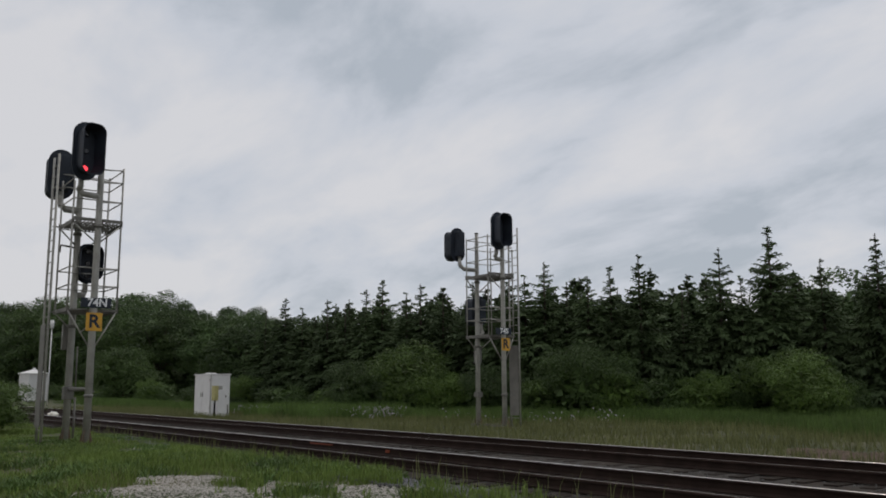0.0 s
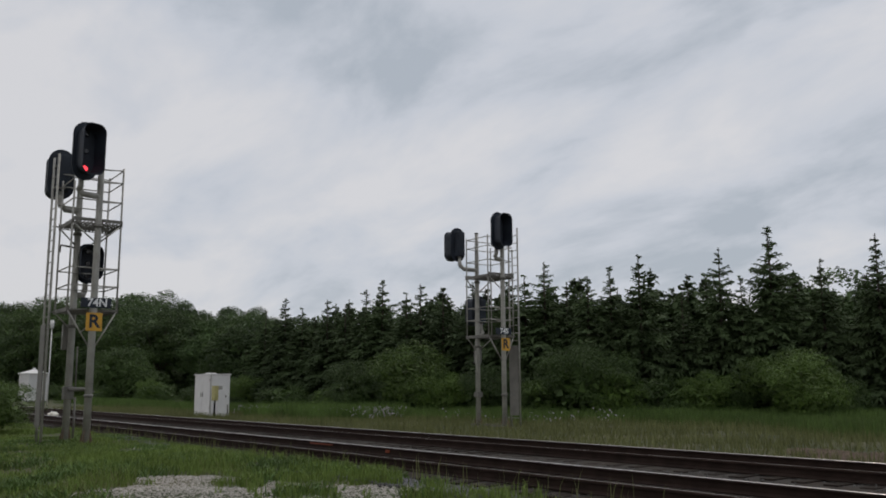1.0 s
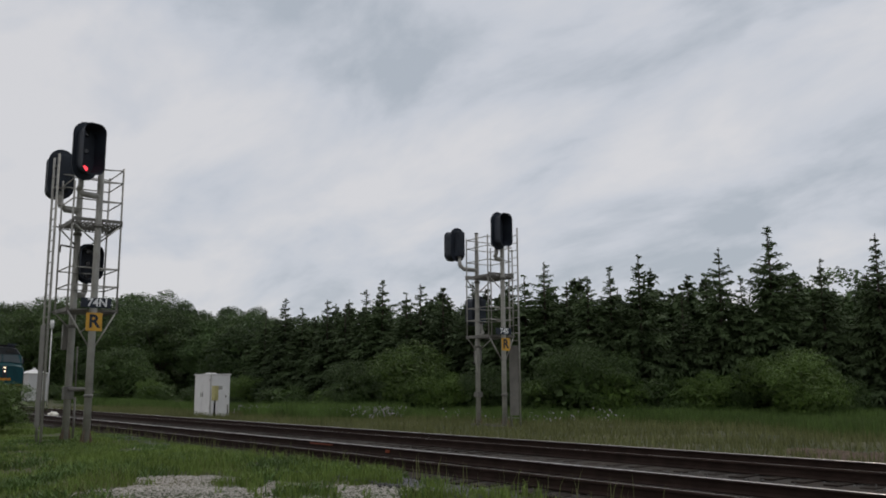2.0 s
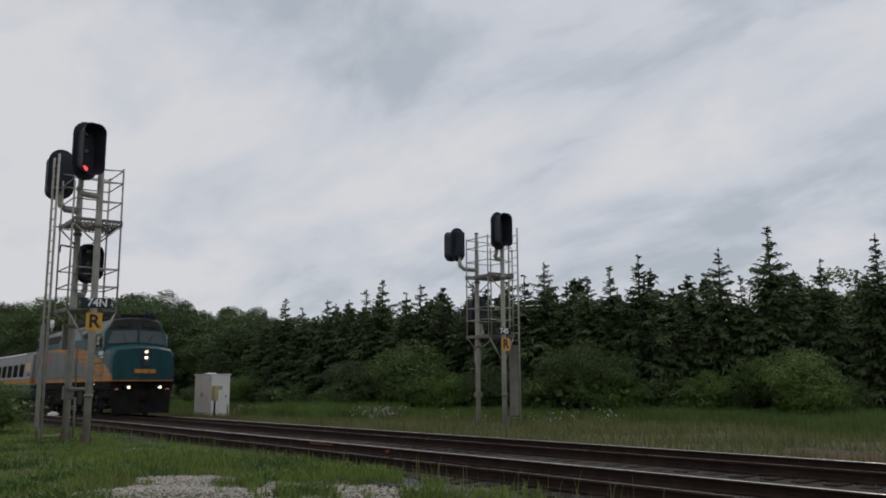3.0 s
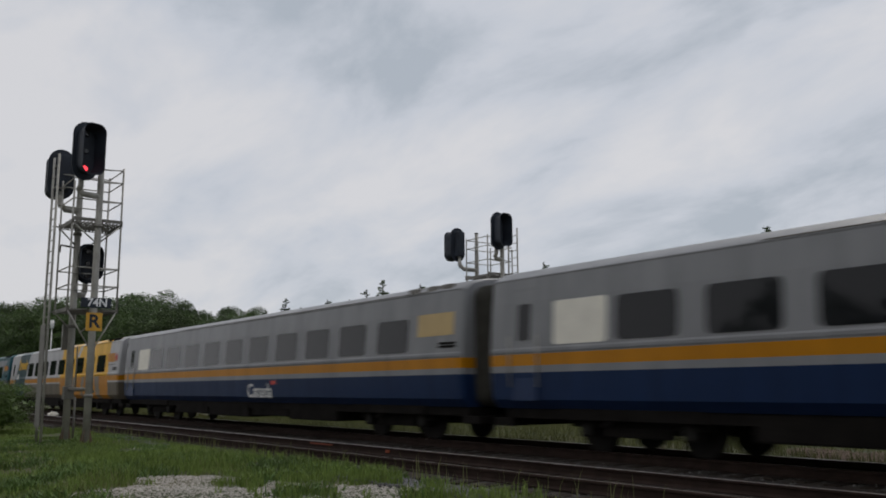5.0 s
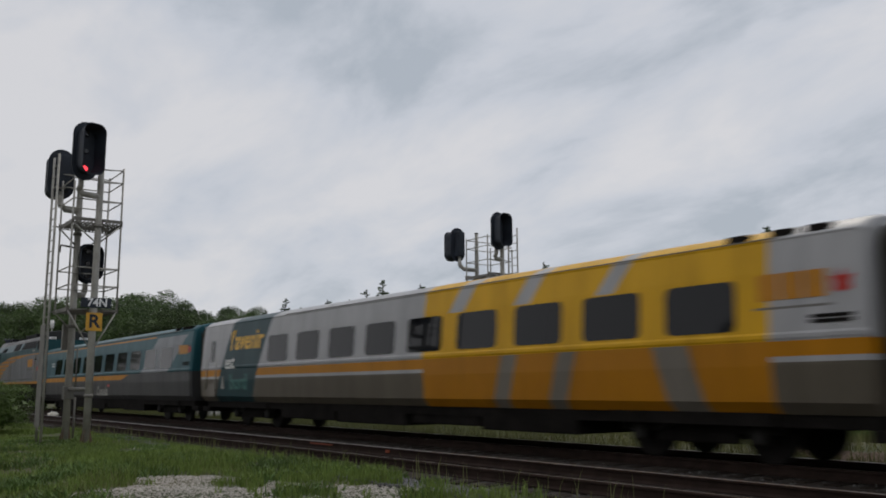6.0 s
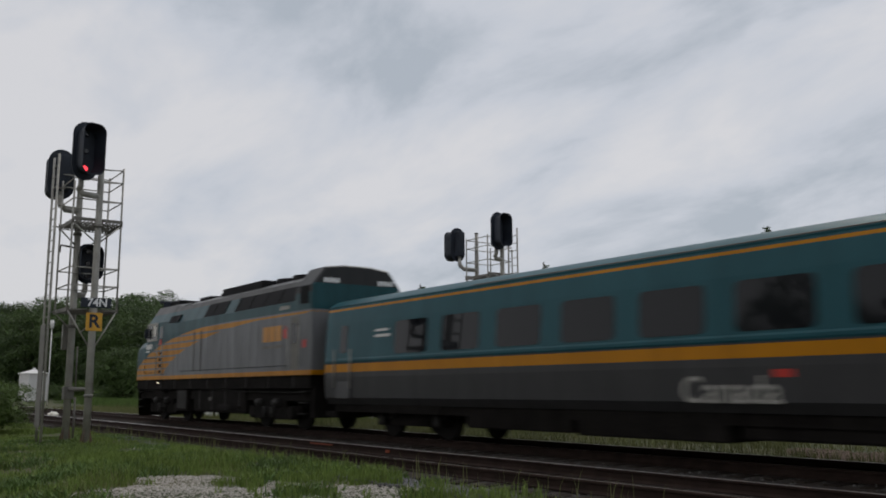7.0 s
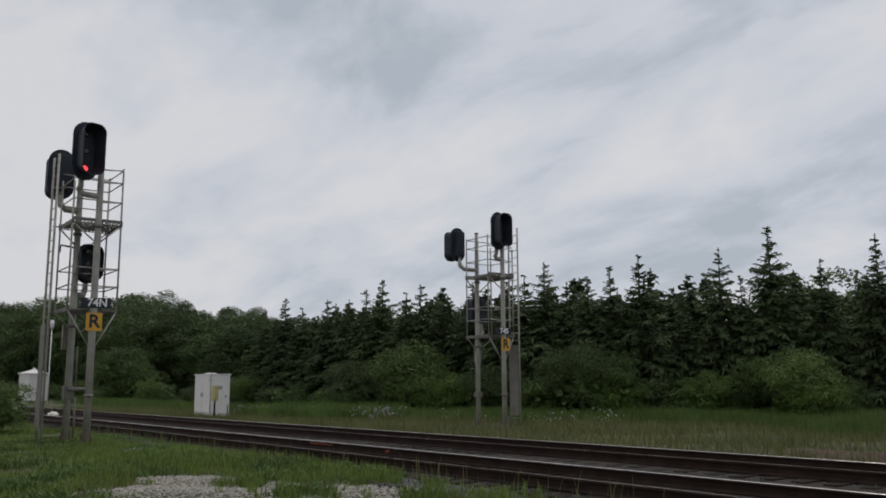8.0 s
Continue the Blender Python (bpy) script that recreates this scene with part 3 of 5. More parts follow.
def woods():
    rng = np.random.default_rng(3)
    firs = [spruce_meshes(8.5, 2.15, 11 + i) for i in range(5)]
    for i, (x, y, h) in enumerate(SPRUCES):
        plant("spruce_tree", firs[i % 5], x, y, h, 8.5, "dark green spruce with a pointed thin leader", "tree", "spruces along the line", i * 77, float(np.interp(x, [-36, -27], [1.4, 1.1])) * rng.uniform(0.93, 1.07))
    back = [spruce_meshes(8.5, 2.4, 21 + i, 0.33, 3.2) for i in range(3)]
    for i in range(60):
        f = (i + rng.uniform(-0.4, 0.4)) / 59
        x = -72 + f * 62
        y = float(np.interp(x, [-72, -46, -34, -22, -10], [36, 36, 39, 46, 50])) + rng.uniform(-1.5, 5)
        plant("spruce_tree", back[i % 3], x, y, rng.uniform(6.6, 8.3) + 0.6 * float(smooth(-24, -32, x)), 8.5, "dark green spruce standing in the dense row behind", "tree", "spruces behind", i * 61, rng.uniform(1.2, 1.6))
    # broad-leaved wood on the far bend
    trees = [leafy_meshes(12, 4.2, 40, 620, 0.105, M["leaf_dark" if i % 2 else "leaf"], 40 + i, 0.0, core=700, tri=True) for i in range(4)]
    deep = [leafy_meshes(12, 4.2, 34, 240, 0.16, M["leaf_dark"], 50 + i, 0.0, core=600, tri=True) for i in range(2)]
    for i, (x, y, h) in enumerate(BROAD):
        plant("broadleaf_tree", trees[i % 4], x, y, h * 1.1, 12, "full-leaved broad tree at the edge of the wood", "tree", "far wood", i * 83, 0.95)
    for i in range(52):
        x = -240 + i * 3.4 + rng.uniform(-2, 2)
        y = float(np.interp(x, [-235, -150, -100, -66], [34, 36, 36, 40])) + (i % 2) * 7 + rng.uniform(-2, 3)
        hh = float(np.interp(x, [-235, -150, -100, -66], [20.5, 17.0, 10.9, 7.4])) * rng.uniform(0.88, 1.02)
        plant("broadleaf_tree", deep[i // 2 % 2] if i % 2 else trees[i // 2 % 4], x, y, hh, 12, "full-leaved broad tree in the wood", "tree", "far wood", i * 71, 1.15)
    for i in range(34):
        x = -88 + i * 2.45 + rng.uniform(-1, 1)
        y = float(np.interp(x, [-90, -60, -43, -20, -5], [44, 45, 50, 56, 60])) + rng.uniform(0, 5)
        hh = float(np.interp(x, [-90, -60, -43, -20, -5], [9.4, 8.5, 8.5, 8.9, 9.4])) * rng.uniform(0.93, 1.04)
        plant("broadleaf_tree", trees[i % 4] if i % 2 else deep[i // 2 % 2], x, y, hh, 12, "full-leaved broad tree behind the spruces", "tree", "wood behind the spruces", i * 67, 1.45)
    for i in range(26):
        x = -250 + i * 6.6 + rng.uniform(-2, 2)
        plant("broadleaf_tree", deep[i % 2], x, 56 + rng.uniform(-3, 5), rng.uniform(8.5, 10.5), 12, "full-leaved broad tree deep in the wood", "tree", "far wood", i * 53, 1.6)
    # trees on the near side far down the line, mirrored in the coach windows
    for i in range(10):
        x = -98 - i * 15 + rng.uniform(-3, 3)
        plant("broadleaf_tree", deep[i % 2], x, rng.uniform(-5, 1), rng.uniform(10, 13), 12, "full-leaved broad tree on the near side of the line", "tree", "near-side trees", i * 59, 1.1)
    # trees across the road behind the viewer close the place and show in the coach windows
    for i in range(9):
        x = -24 + i * 4.6 + rng.uniform(-1, 1)
        plant("broadleaf_tree", deep[i % 2], x, -15 + rng.uniform(-2, 2), rng.uniform(9, 12), 12, "full-leaved broad tree beside the lane", "tree", "trees beside the lane", i * 47, 1.1)
    # undergrowth that closes the wood near the ground
    under = leafy_meshes(3, 2.1, 20, 90, 0.12, M["leaf_dark"], 90, -0.05, 0.012, 220, True)
    for i in range(56):
        x = -250 + i * 4.4 + rng.uniform(-1, 1)
        y = float(np.interp(x, [-250, -66, -40, -10], [44, 42, 47, 58])) + rng.uniform(-1, 1)
        plant("bush", under, x, y, rng.uniform(2.4, 3.6), 3.0, "dark undergrowth bush inside the wood", "bush", "undergrowth", i * 41, 1.7)
    shrubs = [leafy_meshes(3, 2.1, 34, 520, 0.042, M["bush" if i % 2 else "leaf"], 60 + i, -0.05, 0.012, 400, True) for i in range(4)]
    for i, (x, y, h) in enumerate(BUSHES):
        plant("bush", shrubs[i % 4], x, y, h, 3.0, "leafy green bush in front of the spruces", "bush", "bushes along the line", i * 57, rng.uniform(0.95, 1.2))
    low = [leafy_meshes(3, 2.1, 26, 270, 0.062, M["bush" if i % 2 else "leaf"], 80 + i, -0.05, 0.012, 250, True) for i in range(3)]
    for i in range(76):
        x = -170 + i * 2.15 + rng.uniform(-0.8, 0.8)
        y = float(np.interp(x, [-140, -90, -60, -46, -30, -22, -12, 8], [24, 25, 26, 26.3, 29.6, 37, 41, 44])) + rng.uniform(0.6, 4.0)
        plant("bush", low[i % 3], x, y, rng.uniform(1.0, 2.2), 3.0, "low leafy bush at the edge of the wood", "bush", "bushes along the line", i * 97, rng.uniform(1.0, 1.5))
    plant("bush", shrubs[1], -31.6, 5.25, 1.6, 3.0, "leafy bush in the grass near the signal", "bush", "bushes near the signal", 20, 1.3)
    plant("bush", shrubs[3], -33.2, 4.9, 1.7, 3.0, "leafy bush in the grass near the signal", "bush", "bushes near the signal", 140, 1.3)
    plant("bush", shrubs[1], -21.6, 35.6, 2.75, 3.0, "tall leafy bush standing out before the spruces", "bush", "bushes along the line", 60, 1.1)


woods()


def blades(name, x, y, h, w, mat_, label, lean=0.35, category="grass", fine=True):
    n = len(x)
    z = np.maximum(gz(x, y), np.where((y > 7.3) & (y < 15.8), -0.21, -9)) - 0.01
    a, b = RNG.uniform(0, 6.283, n), RNG.uniform(0, 6.283, n)
    hh = h * RNG.uniform(0.45, 1.25, n)
    ww = w * RNG.uniform(0.6, 1.3, n)
    ln = hh * RNG.normal(lean, 0.2, n)
    p = np.stack([x, y, z], 1)
    side = np.stack([np.cos(a) * ww, np.sin(a) * ww, np.zeros(n)], 1)
    tilt = np.stack([np.cos(b) * ln, np.sin(b) * ln, np.zeros(n)], 1)
    up = np.zeros((n, 3))
    up[:, 2] = hh
    m = p + tilt * 0.35 + up * 0.6
    t = p + tilt + up * (1 - 0.15 * np.abs(ln / hh))[:, None]
    tri = np.stack([p - side, p + side, m - side * 0.6, p + side, m + side * 0.6, m - side * 0.6, m - side * 0.6, m + side * 0.6, t], 1) if fine else np.stack([p - side, p + side, t], 1)
    return tagged(new(name, soup(name, tri.reshape(-1, 3), 3, mat_)), label, category, kind="stuff")


TUFTS = [(-14.1, 4.4, 0.5), (-13.2, 5.7, 0.45), (-11.2, 6.1, 0.4), (-9.6, 7.4, 0.8), (-12.4, 3.2, 0.5), (-13.6, 2.5, 0.5), (-10.3, 5.3, 0.35)]


def patch(x, y):
    """Where the foreground is bare gravel: a worn strip beside the track, broken by tufts."""
    d = np.sin(x * 0.83 + 0.5) + np.sin(y * 2.1 + x * 0.6) + 0.6 * np.sin(x * 2.9 - y * 3.3) + 0.5 * np.sin(x * 5.1 + y * 4.4)
    edge = np.interp(y, [0, 2, 3, 4.2, 4.9, 6.2, 6.7, 7.6, 8.3, 8.7], [-11.5, -12.4, -13.2, -13.9, -15.5, -15.2, -12.6, -11.6, -12.4, -12.2])
    f = 1.75 * smooth(edge - 0.25, edge + 0.5, x) + 0.22 * d + 0.5 * np.sin(9 * x + 3 * y) * np.sin(8 * y - 4 * x)
    f = f - 1.6 * smooth(-8.0, -4.5, x) - 1.6 * smooth(2.8, 1.0, y)
    for tx, ty, r in TUFTS:
        f = f - 1.1 * np.exp(-((x - tx) ** 2 + (y - ty) ** 2) / (r * r))
    return f


def grasses():
    n = 175000
    x, y = -6 - 38 * RNG.random(n) ** 1.3, RNG.uniform(-0.5, 8.0, n)
    lump = np.sin(x * 2.1 + np.sin(y * 1.7) * 2) + np.sin(y * 2.9 + x * 0.7) + 0.8 * np.sin(x * 5.3 - y * 4.1)
    k = (patch(x, y) < 1.2) & (np.hypot(x, y) > 5) & (lump + RNG.normal(0, 0.7, n) > -0.9)
    x, y, lump = x[k], y[k], lump[k]
    h = (0.085 + 0.05 * np.clip(lump + 1.2, 0, 3.5)) * (1 - 0.5 * smooth(-17, -23, x))
    straw = RNG.random(len(x)) < 0.16 + 0.12 * np.sin(x * 0.7 + y) + 0.28 * smooth(5.2, 3.8, y)
    blades("grass", x[~straw], y[~straw], h[~straw], 0.009, M["grass"], "fresh green grass in uneven clumps beside the track")
    blades("grass", x[straw], y[straw], h[straw] * 0.9, 0.008, M["dry"], "straw-coloured blades among the grass", fine=False)
    n = 26000
    x, y = RNG.uniform(-34, -6, n), RNG.uniform(4.5, 8.3, n)
    k = np.sin(x * 1.3) + np.sin(x * 0.37 + 2) + np.sin(y * 2 + x) * 0.7 > -0.2
    k &= patch(x, y) < 1.0
    x, y = x[k], y[k]
    blades("grass", x, y, 0.23 * (1 - 0.4 * smooth(-15, -22, x)), 0.008, M["grass"], "longer tufts of green grass along the ballast")
    # broad-leaved weeds in dark low cushions among the grass
    n = 1150
    cx, cy = -6.5 - 22 * RNG.random(n) ** 1.2, RNG.uniform(1.5, 8.1, n)
    k = (patch(cx, cy) < 1.0) & (np.sin(cx * 1.7 + cy) + np.sin(cy * 2.3 - cx * 0.6) > -0.4)
    cx, cy = np.repeat(cx[k], 46), np.repeat(cy[k], 46)
    n = len(cx)
    blades("broad_weeds", cx + RNG.normal(0, 0.13, n), cy + RNG.normal(0, 0.13, n), 0.17 * (1 - 0.4 * smooth(-15, -22, cx)), 0.017, M["weed_leaf"], "low cushions of dark broad-leaved weeds", 0.6, "weeds")
    n = 110000
    x, y = RNG.uniform(-75, 0, n), RNG.uniform(15.9, 40, n)
    edge = np.interp(x, [-90, -60, -46, -30, -22, -12, 8], [25, 26, 26.3, 29.6, 37, 41, 44])
    k = (y < edge + 1.5) & (((x + 10.2) / 2.2) ** 2 + ((y - 19.3) / 1.7) ** 2 > 0.8)
    blades("grass", x[k], y[k], 0.34, 0.014, M["dry"], "pale half-dry grass strip beyond the tracks", 0.3, fine=False)
    n = 75000
    x = RNG.uniform(-95, 0, n)
    edge = np.interp(x, [-90, -60, -46, -30, -22, -12, 8], [25, 26, 26.3, 29.6, 37, 41, 44])
    y = edge + RNG.normal(-1.0, 1.2, n)
    k = (np.abs(x + 48.5) > 3.5) | (y > 21)
    x, y = x[k], y[k]
    blades("tall_weeds", x, y, 0.6, 0.02, M["tall"], "tall green weeds at the foot of the bushes", 0.25, "weeds", False)
    n = 26000
    x = RNG.uniform(-30, -7, n)
    y = np.interp(x, [-30, -20, -17, -14, -7], [30, 29, 27.6, 26, 23.5]) + np.abs(RNG.normal(0, 4.5, n))
    blades("tall_weeds", x, y, 0.5, 0.018, M["tall"], "tall green weeds before the bushes", 0.25, "weeds", False)
    n = 12000
    x, y = RNG.uniform(-46.5, -37, n), RNG.uniform(20.3, 25.5, n)
    blades("tall_weeds", x, y, 0.8, 0.02, M["tall"], "tall pale reeds and weeds near the cabinet", 0.2, "weeds", False)
    # single stalks in front of the near rail
    n = 260
    x, y = RNG.uniform(-32, -7, n), RNG.uniform(7.6, 8.6, n)
    blades("weed_stalks", x, y, 0.4, 0.008, M["dry"], "dry weed stalks standing before the rail", 0.2, "weeds")
    n = 1900
    x = np.concatenate([RNG.uniform(-49, -36.5, 1780), RNG.uniform(-33, -24, 120)])
    e = np.interp(x, [-60, -46, -30, -22], [23.6, 23.8, 26.6, 32])
    y = e + RNG.normal(0, 0.7, n)
    k = np.sin(x * 1.1) + np.sin(x * 2.7 + 1) > -0.3
    x, y = x[k], y[k]
    y = y - 1.7
    z = gz(x, y) + RNG.uniform(0.15, 0.62, len(x))
    c = np.stack([x, y, z], 1)
    tagged(new("wild_flowers", soup("wild_flowers", quads(c, rand_dirs(len(x)) * 0.032, rand_dirs(len(x)) * 0.032).reshape(-1, 3), 4, M["petal"])), "pale pink and white wild flowers among the weeds", "flowers", kind="stuff")


grasses()
stones("bare_earth", -13, -7.5, 17.2, 21.2, 5000, 0.06, M["earth"], "patch of bare brown earth beside the track", mask=lambda x, y: ((x + 10.2) / 2.2) ** 2 + ((y - 19.3) / 1.7) ** 2 + 0.3 * np.sin(3 * x + 2 * y) < 1, lift=0.02)
stones("gravel_patch", -24, -3, 1.0, 9.0, 60000, 0.022, M["gravel"], "pale crushed stone on the worn verge", mask=lambda x, y: patch(x, y) > 0.8)

# ---- signals ----


def obround(w, h, n=8):
    r = w / 2
    out = [(r * math.cos(a), h / 2 - r + r * math.sin(a)) for a in (math.pi * k / n for k in range(n + 1))]
    return out + [(-u, -z) for u, z in out]


def signal_head(parent, m, lit=None, h=1.6, hood=0.50):
    """A three-lens head that looks along its own +x."""
    hd = new("signal_head")
    hd.parent, hd.matrix_basis = parent, m
    w = 0.72
    part("backing_plate", plate(obround(w, h), 0.03, "x"), M["black"], hd)
    part("case_door", boxed(-0.285, -0.26, -0.14, 0.14, -0.33 * h, 0.33 * h, 0.01), M["black"], hd)
    bm = bmesh.new()
    ring = lambda x, ww, hh_, r, dz: [(x, u, z + dz) for u, z in rounded(ww, hh_, r, 4)]
    rings = [ring(0.03, 0.50, 0.76 * h, 0.24, -0.01), ring(0.16, 0.55, 0.78 * h, 0.25, -0.015), ring(hood, 0.63, 0.87 * h, 0.22, -0.02),
             ring(hood, 0.59, 0.84 * h, 0.20, -0.02), ring(0.035, 0.47, 0.73 * h, 0.22, -0.01)]
    loft(bm, rings, cap=False, smooth=False)
    part("hood", bm, M["black"], hd, "deep black hood")
    part("case", boxed(-0.26, 0.0, -0.17, 0.17, -0.36 * h, 0.36 * h, 0.03), M["black"], hd)
    for k, z in enumerate((0.3 * h, 0.0, -0.3 * h)):
        bm = bmesh.new()
        tube(bm, [(0.03, 0, z), (0.07, 0, z)], [0.085, 0.065], 14)
        on = lit == k
        part("lens", bm, M["red_lens"] if on else M["lens"], hd, "lit red lens" if on else "")
    part("bracket", tubed([(-0.12, 0, -0.34 * h), (-0.12, 0, -0.5 * h - 0.12), (-0.2, 0, -0.5 * h - 0.24)], 0.08), M["galv"], hd)
    return hd


def signal_tower(name, x, y, z, side, text, label, heads, skew=0.0):
    """Two masts along the track with platforms, guard rails and a ladder; side = +1 where the ladder stands at +y."""
    t = thing(name, pose(x, y, z), label, "railway signal", "signals")
    LOW, UP, TOP = 3.53, 5.88, 7.45
    for sx, top, my in ((0.8, 8.05, 0.0), (-0.8, 7.75, skew)):
        part("mast", tubed([(sx, my, 0), (sx, my, 3.3), (sx, my, top - 1.2), (sx, my, top)], [0.1, 0.095, 0.085, 0.07], 12), M["galv"], t)
        part("mast_cap", tubed([(sx, my, top), (sx, my, top + 0.03)], 0.085, 12), M["galv_dark"], t)
        for zc in (1.2, 3.1, 5.7):
            part("mast_collar", tubed([(sx, my, zc), (sx, my, zc + 0.09)], 0.118, 12), M["galv_dark"], t)
        bm = bmesh.new()
        box(bm, sx - 0.2, sx + 0.2, my - 0.2, my + 0.2, -0.15, 0.02, 0.01)
        for a in range(4):
            q = radians(45 + 90 * a)
            loft(bm, [[(sx + math.cos(q) * d, my + math.sin(q) * d + w, zz) for d, zz in ((0.09, 0.02), (0.19, 0.02), (0.095, 0.4))] for w in (-0.008, 0.008)], smooth=False)
        part("mast_base", bm, M["rust_base"], t)
    for zp in (LOW, UP):
        x0, x1, w = -0.72, 0.72, 0.66
        pf = new("platform")
        pf.parent = t
        tagged(pf, "grey steel grating platform")
        for q in np.linspace(-w + 0.05, w - 0.05, 14):
            part("grating_bar", boxed(x0, x1, q - 0.014, q + 0.014, zp - 0.035, zp), M["galv_dark"], pf)
        for q in np.linspace(x0 + 0.02, x1 - 0.02, 6):
            part("cross_bar", boxed(q - 0.014, q + 0.014, -w, w, zp - 0.06, zp - 0.037), M["galv_dark"], pf)
        for q in (-w, w - 0.02):
            part("edge_beam", boxed(x0, x1, q, q + 0.02, zp - 0.09, zp + 0.02), M["galv_dark"], pf)
        for sx in (-0.8, 0.8):
            for sy in (-1, 1):
                part("brace", tubed([(sx, sy * 0.08, zp - (1.0 if zp == LOW and sx > 0 else 0.55)), (sx * 0.85, sy * 0.62, zp - 0.06)], 0.022, 6), M["galv"], t)
    for sx in (-0.67, 0.67):
        for sy in (-1, 1):
            if sy == side and sx > 0:
                top = 6.95
            else:
                top = TOP if sy != side else 7.2
            part("guard_post", tubed([(sx, sy * 0.63, LOW - 0.05), (sx, sy * 0.63, top)], 0.026, 6), M["galv"], t)
    for zr in (LOW + 0.62, LOW + 1.1, UP + 0.6, UP + 1.15, TOP - 0.06):
        for sy in (-1, 1):
            if sy == side and zr > 7.2:
                continue
            part("guard_rail", tubed([(-0.67, sy * 0.63, zr), (0.67, sy * 0.63, zr)], 0.018, 6), M["galv"], t)
        for sx in (-0.67, 0.67):
            if sx > 0 and zr > 7.2:
                continue
            part("guard_rail", tubed([(sx, -0.63, zr), (sx, 0.63, zr)], 0.018, 6), M["galv"], t)
        part("guard_rail", tubed([(0.8, 0, zr - 0.08), (0.67, -side * 0.63, zr)], 0.018, 6), M["galv"], t)
    # ladder on the field side
    ly, lx = side * 0.83 + skew * 0.3, side * 0.5
    lad = new("ladder")
    lad.parent = t
    tagged(lad, "steel ladder with close rungs")
    for q in (-0.27, 0.27):
        part("stile", tubed([(lx + q, ly, 0.02), (lx + q, ly, 7.85)], 0.034, 6), M["galv"], lad)
    for k in range(25):
        part("rung", tubed([(lx - 0.27, ly, 0.35 + k * 0.3), (lx + 0.27, ly, 0.35 + k * 0.3)], 0.015, 5), M["galv"], lad)
    for zr in (LOW, UP, UP + 1.1):
        part("ladder_bracket", tubed([(lx, ly, zr - 0.03), (lx, side * 0.6, zr - 0.03)], 0.02, 5), M["galv_dark"], lad)
    part("climbing_guard", boxed(lx - 0.26, lx + 0.26, ly - 0.075, ly - 0.045, 0.45, 3.15, 0.006), M["galv_dark"], lad, "dull grey climbing guard plate")
    if not skew:
        part("base_beam", boxed(-1.0, 1.0, -0.26, -0.2, 0.05, 0.13), M["galv_dark"], t)
        part("base_beam", boxed(-1.0, 1.0, 0.2, 0.26, 0.05, 0.13), M["galv_dark"], t)
    # boxes and pipe on the masts
    part("junction_box", boxed(-0.93, -0.67, skew - 0.13, skew + 0.13, 1.15, 1.5 if skew else 1.35, 0.015), M["galv_dark"], t)
    if skew:
        part("cross_pipe", tubed([(-0.7, skew, 1.42), (0.3, skew * 0.5 + 0.12, 1.42), (0.78, 0.1, 1.36)], 0.05, 8), M["galv_dark"], t)
    part("lamp_arm", tubed([(-0.8, skew, 5.35), (-0.8, skew + side * 0.42, 5.4), (-0.8, skew + side * 0.45, 5.2)], 0.03, 6), M["galv_dark"], t)
    part("toe_board", boxed(-0.72, -0.70, -0.66, 0.66, UP, UP + 0.09), M["galv_dark"], t)
    part("toe_board", boxed(0.70, 0.72, -0.66, 0.66, UP, UP + 0.09), M["galv_dark"], t)
    part("junction_box", boxed(-0.98, -0.82, skew + side * 0.08 - 0.14, skew + side * 0.08 + 0.14, 2.5, 3.2, 0.015), M["galv_dark"], t)
    part("conduit", tubed([(-0.9, 0.09, 0.1), (-0.9, 0.09, 1.2)], 0.03, 6), M["galv_dark"], t)
    part("conduit", tubed([(-0.9, 0.08, 1.45), (-0.92, 0.08, 2.6)], 0.02, 6), M["galv_dark"], t)
    # signs on the leading mast
    np_ = new("number_sign")
    np_.parent, np_.matrix_basis = t, pose(0.91, -side * 0.06, LOW + 0.14)
    part("plate", boxed(0, 0.012, -0.42, 0.36, -0.13, 0.13), M["black"], np_, "black plate with white figures")
    lettering("figures", text, 0.29, pose(0.016, 0.0, 0, 90, 0, 90), M["sign_white"], np_, offset=0.007)
    rp = new("letter_sign")
    rp.parent, rp.matrix_basis = t, pose(0.92, 0.0, LOW - 0.36)
    part("plate", boxed(0, 0.012, -0.205, 0.205, -0.24, 0.24), M["sign_yellow"], rp, "yellow plate with a black letter")
    lettering("letter", "R", 0.48, pose(0.016, 0, 0, 90, 0, 90), M["black"], rp, offset=0.012)
    part("sign_bracket", boxed(0.85, 0.915, -0.05, 0.05, LOW - 0.5, LOW - 0.2), M["galv_dark"], t)
    for hx, hy, hz, turn, lit, hh in heads:
        signal_head(t, pose(hx, hy, hz, 0, 0, turn), lit, hh)
        mx, my = (0.8, 0) if hx > 0 else (-0.8, skew)
        c, s_ = math.cos(radians(turn)), math.sin(radians(turn))
        bx, by = hx - 0.2 * c, hy - 0.2 * s_
        part("bracket_arm", tubed([(bx, by, hz - 0.5 * hh - 0.2), (bx * 0.8 + mx * 0.2, by * 0.8, hz - 0.5 * hh - 0.32), (mx, my, hz - 0.5 * hh - 0.34)], 0.085), M["galv"], t)
    return t


